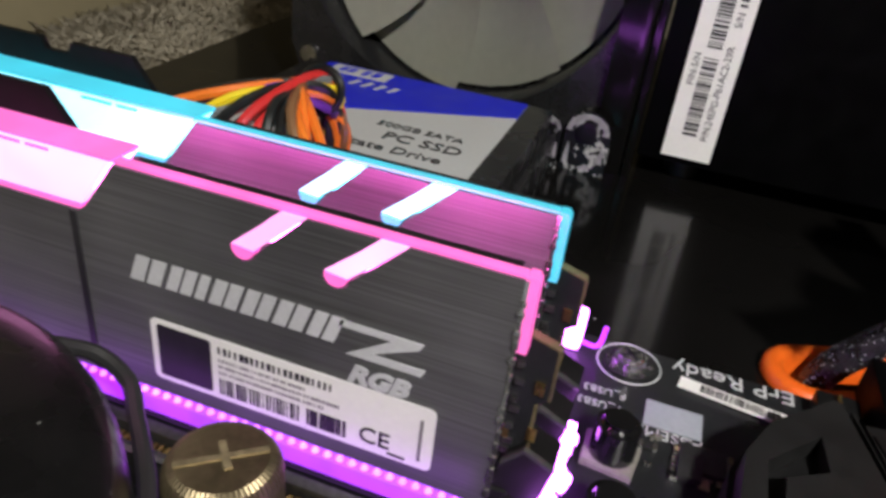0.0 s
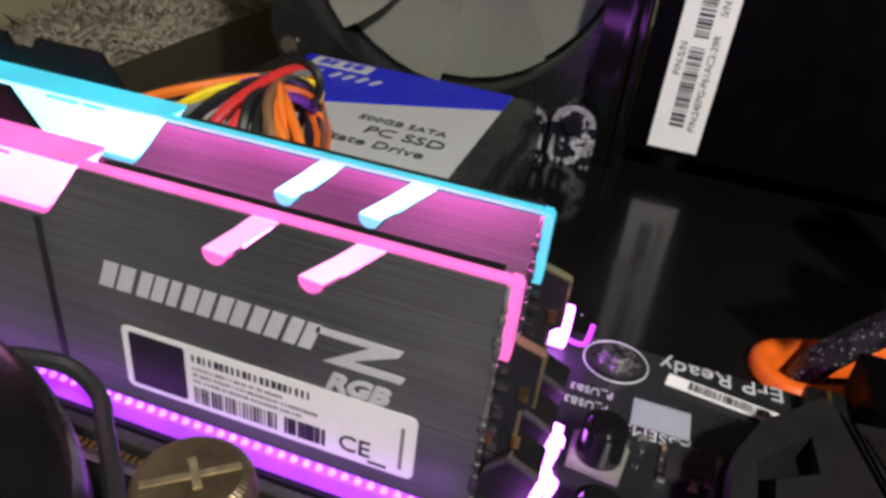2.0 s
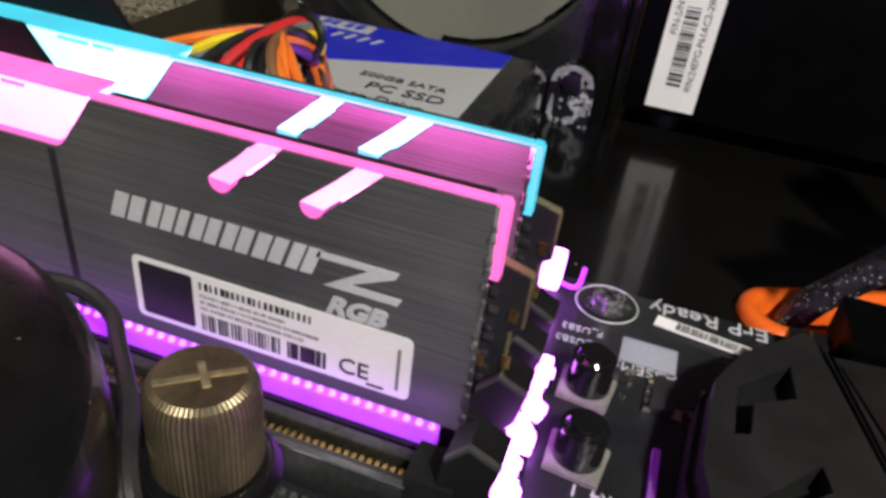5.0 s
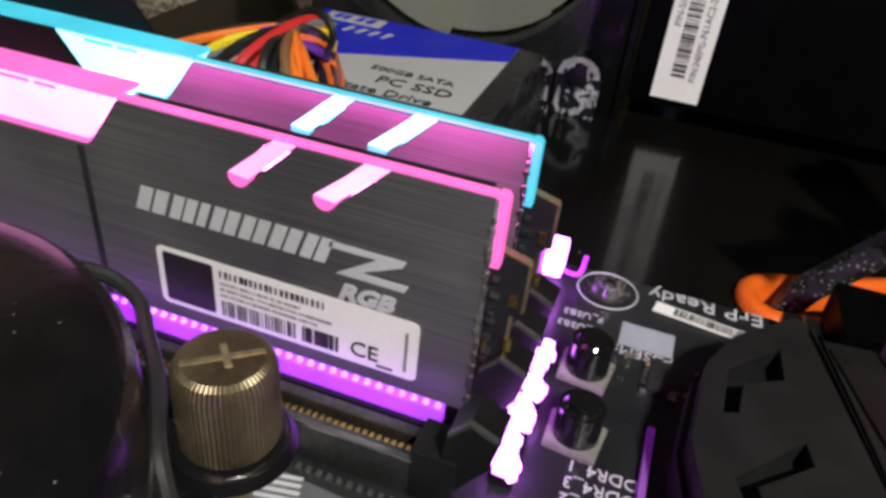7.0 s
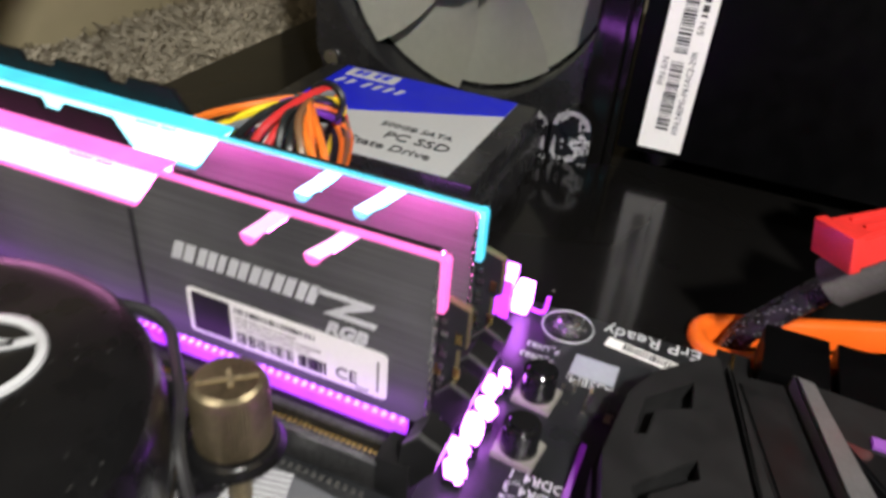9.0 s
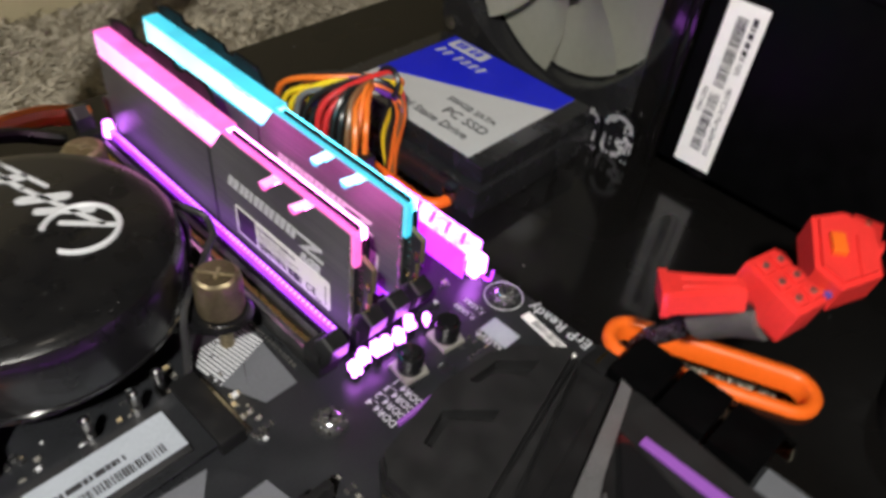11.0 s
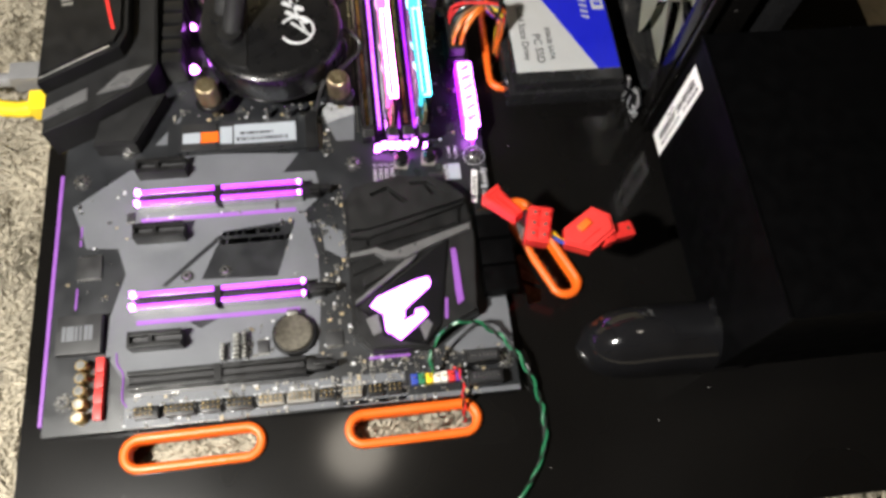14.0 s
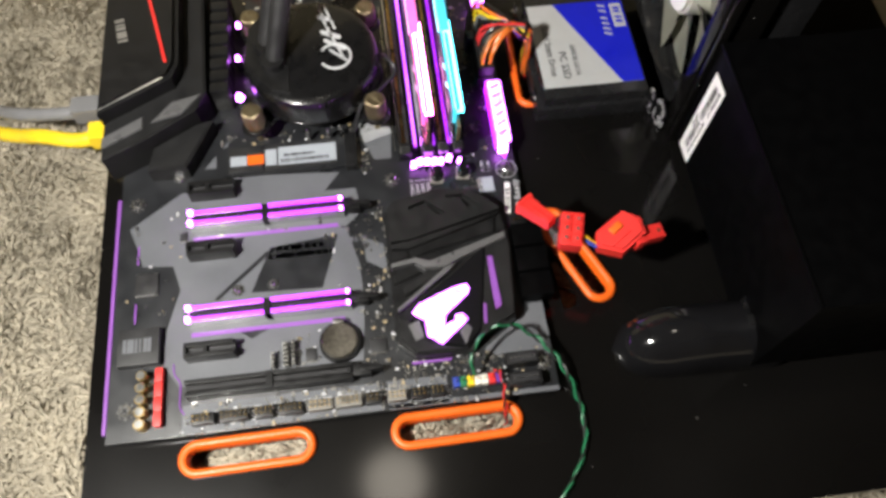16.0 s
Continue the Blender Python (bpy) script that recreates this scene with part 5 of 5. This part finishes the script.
def red_plug(m, body, label):
    """A nylon drive connector about its middle: body in plan, with its tubes, ribs and contacts."""
    s = thing("drive_connector", m.translation, label, "connector", "red drive connectors")

    def at(bm):
        bmesh.ops.transform(bm, matrix=m, verts=bm.verts)
        return bm
    if body == "wedge":
        part("housing", at(prism([(-0.0125, -0.0036), (0.0105, -0.0062), (0.0120, -0.0050), (0.0120, 0.0050), (0.0105, 0.0062), (-0.0125, 0.0036)], -0.0040, 0.0040, 0.0008)), "red", s)
        for k in (-1, 1):
            part("rib", at(box(-0.0100, 0.0060, k * 0.0022 - 0.0005, k * 0.0022 + 0.0005, 0.0040, 0.0047, 0.0002)), "red", s)
        part("lip", at(box(0.0095, 0.0125, -0.0066, 0.0066, -0.0046, 0.0046, 0.0006)), "red", s)
    elif body == "socket":
        part("housing", at(box(-0.0062, 0.0062, -0.0095, 0.0095, -0.0070, 0.0050, 0.0012)), "red", s)
        for i in (-1, 1):
            for j in (-1, 0, 1):
                part("socket_tube", at(box(i * 0.0029 - 0.0021, i * 0.0029 + 0.0021, j * 0.0056 - 0.0022, j * 0.0056 + 0.0022, 0.0050, 0.0062, 0.0005)), "red", s)
                part("contact", at(disc(i * 0.0029, j * 0.0056, 0.0060, 0.0065, 0.0011, 0.0009, 10)), "bolt", s, "bright round contact")
    elif body == "block":
        part("housing", at(prism([(-0.0125, 0.0010), (0.0035, 0.0105), (0.0120, 0.0050), (0.0130, -0.0040), (-0.0010, -0.0130), (-0.0135, -0.0075)], -0.0055, 0.0055, 0.0016)), "red", s)
        part("latch", at(box(-0.0060, 0.0010, -0.0015, 0.0025, 0.0055, 0.0075, 0.0007, turn=Matrix.Rotation(0.6, 4, "Z"))), "orange", s, "orange-red raised latch")
        part("rib", at(box(-0.0080, 0.0060, -0.0062, -0.0050, 0.0055, 0.0064, 0.0003, turn=Matrix.Rotation(0.55, 4, "Z"))), "red", s)
    else:
        part("housing", at(box(-0.0085, 0.0085, -0.0042, 0.0042, -0.0035, 0.0035, 0.0008)), "red", s)
        part("shoulder", at(box(-0.0095, -0.0040, -0.0052, 0.0052, -0.0042, 0.0042, 0.0006)), "red", s)
        part("contact", at(disc(0.0055, 0.0, 0.0035, 0.0038, 0.0010, 0.0010, 10)), "brass", s)
    return s


red_plug(pose(0.2415, 0.0775, 0.0430, 8, 10, 128) @ Matrix.Scale(0.85, 4), "wedge", "red plastic tapered drive connector on a taped lead")
red_plug(pose(0.2575, 0.0640, 0.0430, 8, 0, -14), "socket", "red plastic six-way drive connector showing bright contacts")
red_plug(pose(0.2830, 0.0600, 0.0440, 6, -8, 0), "block", "bulky red plastic drive connector over the lead")
red_plug(pose(0.2985, 0.0572, 0.0420, 0, 8, 12), "tail", "small red plastic drive connector at the lead's end")
for pts, c in (([(0.2640, 0.0600, 0.044), (0.2700, 0.0565, 0.040), (0.2780, 0.0575, 0.042)], "yellow"), ([(0.2640, 0.0620, 0.042), (0.2710, 0.0600, 0.036), (0.2790, 0.0600, 0.040)], "black"),
               ([(0.2550, 0.0650, 0.037), (0.2500, 0.0680, 0.040), (0.2460, 0.0720, 0.043)], "black"), ([(0.2550, 0.0620, 0.037), (0.2560, 0.0600, 0.040), (0.2580, 0.0600, 0.044)], "red"),
               ([(0.2640, 0.0580, 0.043), (0.2705, 0.0545, 0.041), (0.2780, 0.0560, 0.043)], "blue")):
    part("wire", hose(pts, 0.0012, 7, 5), WIRE[c], lead, c + " insulated wire")
ports = thing("drive_port_block", (0.238, 0.075, 0), "stacked black angled data ports at the board's edge", "connector")
for k, y in enumerate((0.0430, 0.0590, 0.0750)):
    part("port", box(0.2315, 0.2500, y, y + 0.0145, 0.0003, 0.0095, 0.0008), "matt", ports)
    part("port_tongue", box(0.2498, 0.2506, y + 0.003, y + 0.0115, 0.004, 0.0055), "ink", ports)
usb = thing("front_port_header", (0.240, 0.096, 0), "black shrouded pin header beside the data ports", "connector")
part("shroud", box(0.2325, 0.2420, 0.0905, 0.0985, 0.0003, 0.0040, 0.0006), "black", usb)
for k in range(6):
    part("pin", box(0.2345 + 0.0011 * k, 0.2350 + 0.0011 * k, 0.0945, 0.0950, 0.0040, 0.0052), "gold", usb)

# front switch leads
twist = thing("switch_lead", (0.22, 0.01, 0.0), "twisted green and black switch lead", "cable")
LINE = [(0.1965, 0.0010, 0.0080), (0.1985, 0.0130, 0.0190), (0.2080, 0.0210, 0.0230), (0.2200, 0.0230, 0.0210), (0.2320, 0.0190, 0.0120), (0.2410, 0.0110, 0.0070), (0.2480, 0.0000, 0.0020), (0.2535, -0.0137, TRAY + 0.0022), (0.2545, -0.0260, TRAY + 0.0020), (0.2525, -0.0400, TRAY + 0.0020), (0.2460, -0.0520, TRAY + 0.0020), (0.2380, -0.0620, TRAY + 0.0020), (0.2250, -0.0780, TRAY + 0.0020)]
run = glide(LINE, 14)
for c, ph in (("green", 0.0), ("black", math.pi)):
    pts = []
    for i, q in enumerate(run):
        w = ph + i * 0.42
        pts.append(q + Vector((0.0009 * math.cos(w), 0.0005 * math.cos(w), 0.0009 * math.sin(w) + 0.0003)))
    part("wire", hose(pts, 0.00085 if c == "green" else 0.0006, 6, 1), WIRE[c], twist, c + " thin wire")
small = thing("indicator_lead", (0.213, -0.005, 0.0), "thin red twisted indicator lead into a grommet", "cable")
for c, ph in (("red", 0.0), ("black", math.pi)):
    pts = [q + Vector((0.0007 * math.cos(ph + i * 0.6), 0.0, 0.0007 * math.sin(ph + i * 0.6))) for i, q in enumerate(glide([(0.2080, 0.0030, 0.007), (0.2105, 0.0010, 0.012), (0.2120, -0.0060, 0.010), (0.2125, -0.0140, 0.002), (0.2135, -0.0200, -0.012), (0.2140, -0.0210, -0.022)], 10))]
    part("wire", hose(pts, 0.0006, 6, 1), WIRE[c], small, c + " thin wire")
net = thing("network_cable", (-0.05, 0.185, -0.002), "yellow network cable plugged into the rear sockets", "cable")
part("jacket", hose([(-0.0050, 0.1800, 0.0120), (-0.0250, 0.1790, 0.0100), (-0.0480, 0.1860, 0.0080), (-0.0750, 0.2010, -0.008), (-0.11, 0.2200, -0.022), (-0.19, 0.25, -0.028)], 0.0048, 12), WIRE["yellow"], net, "yellow cable jacket")
part("plug", box(-0.0165, -0.0046, 0.1735, 0.1865, 0.0060, 0.0180, 0.0012), WIRE["yellow"], net, "yellow plug boot")
grey = thing("grey_cable", (-0.05, 0.2, -0.002), "grey cable plugged into the rear sockets", "cable")
part("jacket", hose([(-0.0050, 0.1960, 0.0180), (-0.0300, 0.1950, 0.0170), (-0.0600, 0.2020, 0.0110), (-0.10, 0.2250, -0.008), (-0.17, 0.2550, -0.024)], 0.0042, 12), WIRE["grey"], grey)
part("plug", box(-0.0260, -0.0046, 0.1900, 0.2020, 0.0110, 0.0240, 0.0012), WIRE["grey"], grey)
# loose orange strap and cables at the far edge of the plate
for pts, c, r in (([(0.080, 0.300, 0.0010), (0.100, 0.3100, 0.0080), (0.130, 0.3080, 0.0080), (0.165, 0.3120, 0.0060), (0.185, 0.3110, 0.0000)], "orange", 0.0042), ([(0.090, 0.2960, 0.001), (0.120, 0.3030, 0.012), (0.150, 0.3010, 0.010), (0.170, 0.2975, 0.002)], "black", 0.0030), ([(0.1300, 0.2960, 0.004), (0.1340, 0.3060, 0.014), (0.1330, 0.3160, 0.004)], "yellow", 0.0018)):
    alone("far_cable", hose(pts, r, 10), WIRE[c], "loose %s cable along the plate's edge" % c, "cable", "cables at the plate's edge")
clip = thing("plate_screw", (0.357, 0.279, TRAY), "small bright screw standing on the plate", "screw")
part("head", disc(0.357, 0.279, TRAY, TRAY + 0.004, 0.0030, 0.0024, 18), "steel", clip)

# ---- small parts of the board ----
audio = thing("audio_shield", (0.017, 0.041, 0), "square black shield with pale marks on the board", "chip shield")
part("cover", box(0.0055, 0.0280, 0.0300, 0.0510, 0.0003, 0.0060, 0.0006), "chip", audio)
bars("printed_badge", 0.0085, 0.0240, 0.0370, 0.0450, 0.0062, Matrix(), "print_grey", audio, 7, rng, 0.75)
redbar = thing("red_light_guide", (0.028, 0.012, 0), "red acrylic strip beside golden capacitors", "light strip")
for k in range(4):
    part("segment", box(0.0262, 0.0302, -0.0045 + k * 0.0081, 0.0032 + k * 0.0081, 0.0003, 0.0050, 0.0004), "red", redbar)
for k in range(5):
    c = thing("gold_capacitor", (0.0195, -0.003 + k * 0.0066, 0), "small round golden audio capacitor on the board", "capacitor", "golden capacitors")
    part("can", disc(0.0195, -0.003 + k * 0.0066, 0.0003, 0.0075, 0.0029, 0.0028, 20, bevel=0.0004), "gold", c)
    part("top", disc(0.0195, -0.003 + k * 0.0066, 0.0075, 0.0077, 0.0022, 0.0022, 20), "solder", c)
for x, y in ((0.2101, 0.1332), (0.1935, 0.1320)):
    c = thing("power_choke", (x, y, 0), "round black choke on a tan base", "choke", "board chokes")
    part("base", prism([(x - 0.0050, y - 0.0040), (x + 0.0030, y - 0.0050), (x + 0.0055, y + 0.0010), (x + 0.0040, y + 0.0048), (x - 0.0040, y + 0.0048)], 0.0003, 0.0016, 0.0003), "grey_block", c)
    part("core", disc(x, y, 0.0016, 0.0090, 0.0040, 0.0038, 28, bevel=0.0012), "shiny", c)
chips = [(0.018, 0.0795, 0.013, 0.013), (0.2150, 0.1180, 0.006, 0.008), (0.0385, 0.108, 0.004, 0.005), (0.1475, 0.0270, 0.009, 0.008), (0.110, 0.026, 0.006, 0.007)]
for x, y, w, h in chips:
    c = thing("chip", (x, y, 0), "flat black square chip soldered on the board", "chip", "board chips")
    part("package", box(x - w / 2, x + w / 2, y - h / 2, y + h / 2, 0.0003, 0.0016, 0.0002), "chip", c)
    for k in range(8):
        a = -w / 2 + (k + 0.5) * w / 8
        part("lead", box(x + a - 0.0003, x + a + 0.0003, y - h / 2 - 0.0009, y - h / 2, 0.0002, 0.0007), "solder", c)
        part("lead", box(x + a - 0.0003, x + a + 0.0003, y + h / 2, y + h / 2 + 0.0009, 0.0002, 0.0007), "solder", c)
for x, y in ((0.0700, 0.0700), (0.0905, 0.0715), (0.0350, 0.1500)):
    screw(x, y, 0.0028)
block = part("blank_label", box(0.2208, 0.2280, 0.1183, 0.1288, 0.0003, 0.0005), "slip", board, "blank grey printed field")
tag = part("barcode_strip", prism([(0.2318, 0.1020), (0.2352, 0.1016), (0.2381, 0.1230), (0.2347, 0.1236)], 0.0003, 0.0006), "paper", board, "narrow white barcode strip")
bars("barcode", 0.0, 0.0150, 0.0004, 0.0028, 0.0007, Matrix.Translation((0.2354, 0.1042, 0)) @ Matrix.Rotation(1.436, 4, "Z"), "ink", board, 34, rng)


def board_words(text, size, x, y, turn, mat="print_light"):
    words("lettering", text, size, Matrix.Translation((x, y, 0.0003)) @ Matrix.Rotation(radians(turn), 4, "Z"), mat, board)


board_words("ErP Ready", 0.0058, 0.2433, 0.1010, 91)
board_words("F_USB3", 0.0026, 0.2235, 0.1330, 90)
board_words("F_USB3", 0.0026, 0.2275, 0.1325, 90)
board_words("ASSEM:", 0.0036, 0.2206, 0.1180, 90)
for k, w in enumerate(("DDR4_1", "DDR4_3", "DDR4_2", "DDR4_4")):
    board_words(w, 0.0032, 0.1885 - k * 0.0034, 0.1205, 90)
for x, y, w, n in ((0.088, 0.0925, 0.034, 8), (0.088, 0.0875, 0.040, 10), (0.136, 0.0935, 0.010, 3)):
    bars("printed_badge", x, x + w, y, y + 0.0032, 0.0005, Matrix(), "print_light" if n > 9 else "print_grey", board, n, rng, 0.85)

# headers along the lower edge
for k, (x, w, mat) in enumerate(((0.046, 0.012, "black"), (0.061, 0.015, "black"), (0.079, 0.010, "black"), (0.092, 0.013, "black"), (0.1075, 0.013, "grey_block"), (0.1220, 0.014, "grey_block"), (0.138, 0.009, "black"), (0.150, 0.010, "grey_block"), (0.163, 0.008, "black"), (0.173, 0.008, "black"))):
    y = -0.0035
    h = thing("pin_header", (x + w / 2, y, 0), "small shrouded pin header at the board's lower edge", "connector", "lower edge headers")
    part("shroud", box(x, x + w, y - 0.0030, y + 0.0030, 0.0003, 0.0060, 0.0005), mat, h)
    for j in range(int(w / 0.0025)):
        for s in (-0.0012, 0.0012):
            part("pin", box(x + 0.0012 + j * 0.0025, x + 0.0018 + j * 0.0025, y + s - 0.0003, y + s + 0.0003, 0.0060, 0.0085), "gold", h)
for y in (0.0082, -0.0030):
    h = thing("shrouded_header", (0.2250, y, 0), "black shrouded header in a printed field on the board", "connector", "shrouded headers")
    part("shroud", box(0.2160, 0.2340, y - 0.0036, y + 0.0036, 0.0003, 0.0085, 0.0006), "black", h)
    part("opening", box(0.2175, 0.2325, y - 0.0022, y + 0.0022, 0.0083, 0.0087), "ink", h)
    part("key", box(0.2235, 0.2265, y - 0.0036, y - 0.0022, 0.0085, 0.0092), "black", h)
    for k in range(7):
        part("pin", box(0.2186 + k * 0.0021, 0.2191 + k * 0.0021, y - 0.0003, y + 0.0003, 0.0087, 0.0096), "bolt", h)
print_patch([(0.1500, -0.0100), (0.2436, -0.0100), (0.2436, -0.0074), (0.1500, -0.0074)], "print_grey", 0.0004)
print_patch([(0.2350, 0.0110), (0.2436, 0.0110), (0.2436, 0.0420), (0.2350, 0.0420)], "print_grey", 0.0004)
for x, y0, y1, w in ((0.0895, 0.0200, 0.0310, 0.0010), (0.0966, 0.0200, 0.0365, 0.0016), (0.1008, 0.0205, 0.0360, 0.0010)):
    pins = thing("pin_row", (x, y0, 0), "short row of bright pins standing on the board", "connector", "pin rows by the battery")
    for k in range(int((y1 - y0) / 0.0024)):
        part("pin", box(x - w, x + w, y0 + k * 0.0024, y0 + 0.0017 + k * 0.0024, 0.0003, 0.0060, 0.0002), "solder", pins)
small_chip = thing("chip", (0.2125, 0.1200, 0), "small black eight-lead chip with a pale dot", "chip", "board chips")
part("package", box(0.2095, 0.2150, 0.1180, 0.1222, 0.0003, 0.0018, 0.0002), "chip", small_chip)
for k in range(4):
    for ya in (0.1170, 0.1222):
        part("lead", box(0.2102 + k * 0.0013, 0.2107 + k * 0.0013, ya, ya + 0.0010, 0.0002, 0.0009), "bolt", small_chip)
front = thing("front_panel_header", (0.198, 0.0005, 0), "multicoloured front panel pin header", "connector")
for k, mat in enumerate((WIRE["blue"], WIRE["green"], WIRE["yellow"], WIRE["white"], WIRE["white"], WIRE["red"], WIRE["purple"])):
    part("block", box(0.1860 + k * 0.0039, 0.1896 + k * 0.0039, -0.0030, 0.0025, 0.0003, 0.0050, 0.0004), mat, front)
    part("pin", box(0.1874 + k * 0.0039, 0.1880 + k * 0.0039, -0.0003, 0.0003, 0.0050, 0.0080), "gold", front)

# printed ground and outlined pin headers along the board's front edge
for x0, x1 in ((0.040, 0.0625), (0.0640, 0.0985), (0.1000, 0.1480), (0.1500, 0.1830)):
    print_patch([(x0, -0.0094), (x1, -0.0094), (x1, 0.0058), (x0, 0.0058)], "print_grey", 0.0004)


def pin_header(x, y, columns, rows, label="black pin header with bright pins on the board's edge"):
    h = thing("pin_header", (x, y, 0.0), label, "connector", "pin headers on the board's edge")
    w, d = columns * 0.00254, rows * 0.00254
    part("base", box(x, x + w, y, y + d, 0.0005, 0.0030, 0.0002), "black", h)
    for a, b, c, e in ((x - 0.0012, x + w + 0.0012, y - 0.0012, y - 0.0008), (x - 0.0012, x + w + 0.0012, y + d + 0.0008, y + d + 0.0012), (x - 0.0012, x - 0.0008, y - 0.0008, y + d + 0.0008), (x + w + 0.0008, x + w + 0.0012, y - 0.0008, y + d + 0.0008)):
        part("printed_outline", box(a, b, c, e, 0.0005, 0.0007), "print_light", h)
    for i in range(columns):
        for j in range(rows):
            if (i * 3 + j * 5) % 11 != 7:
                px, py = x + (i + 0.5) * 0.00254, y + (j + 0.5) * 0.00254
                part("pin", box(px - 0.0004, px + 0.0004, py - 0.0004, py + 0.0004, 0.0030, 0.0088), "bolt", h)


for x, y, c, r in ((0.0705, -0.0050, 4, 2), (0.0885, -0.0046, 2, 2), (0.1060, -0.0050, 5, 2), (0.1240, -0.0048, 4, 2), (0.1400, -0.0044, 4, 2)):
    pin_header(x, y, c, r)

# tiny soldered parts, too many to count
verts, faces, kinds = [], [], []


def chiplet(x, y, w, h, z, m):
    i = len(verts)
    for a, b, c in ((-1, -1, 0), (1, -1, 0), (1, 1, 0), (-1, 1, 0), (-1, -1, 1), (1, -1, 1), (1, 1, 1), (-1, 1, 1)):
        verts.append((x + a * w / 2, y + b * h / 2, 0.0002 + c * z))
    for f in ((4, 5, 6, 7), (0, 1, 5, 4), (1, 2, 6, 5), (2, 3, 7, 6), (3, 0, 4, 7)):
        faces.append(tuple(i + q for q in f))
        kinds.append(m)


ZONES = ((0.140, 0.158, 0.012, 0.120, 150), (0.036, 0.230, -0.0095, 0.006, 330), (0.210, 0.2195, 0.106, 0.128, 60), (0.060, 0.160, 0.168, 0.178, 70), (0.214, 0.232, 0.142, 0.290, 110),
         (0.146, 0.152, 0.140, 0.170, 30), (0.100, 0.125, 0.020, 0.040, 40), (0.004, 0.040, 0.060, 0.125, 25), (0.118, 0.136, 0.062, 0.104, 10), (0.160, 0.236, 0.005, 0.016, 150), (0.044, 0.140, 0.104, 0.109, 12), (0.075, 0.165, 0.255, 0.292, 90))
for x0, x1, y0, y1, count in ZONES:
    for _ in range(int(count * 0.7)):
        x, y, flip = rng.uniform(x0, x1), rng.uniform(y0, y1), rng.random() < 0.5
        w, h = rng.choice(((0.0010, 0.0005), (0.0016, 0.0008), (0.0020, 0.0012), (0.0030, 0.0016)))
        if flip:
            w, h = h, w
        body = rng.choice((0, 0, 0, 1, 2, 2, 4))
        chiplet(x, y, w * 0.6, h, 0.0007, body) if not flip else chiplet(x, y, w, h * 0.6, 0.0007, body)
        for s in (-1, 1):
            chiplet(x + (0 if flip else s * w * 0.42), y + (s * h * 0.42 if flip else 0), w if flip else w * 0.22, h * 0.22 if flip else h, 0.00075, 3)
me = bpy.data.meshes.new("surface_solder")
me.from_pydata(verts, [], faces)
for k in ("chip", "tan", "grey_block", "bolt", "print_light"):
    me.materials.append(M[k])
me.polygons.foreach_set("material_index", kinds)
bits = new("surface_solder", me)
bits.parent = board
bits.matrix_parent_inverse = Matrix.Translation(-Vector(board.location))
tagged(bits, "tiny tan and silver soldered parts", kind="stuff")
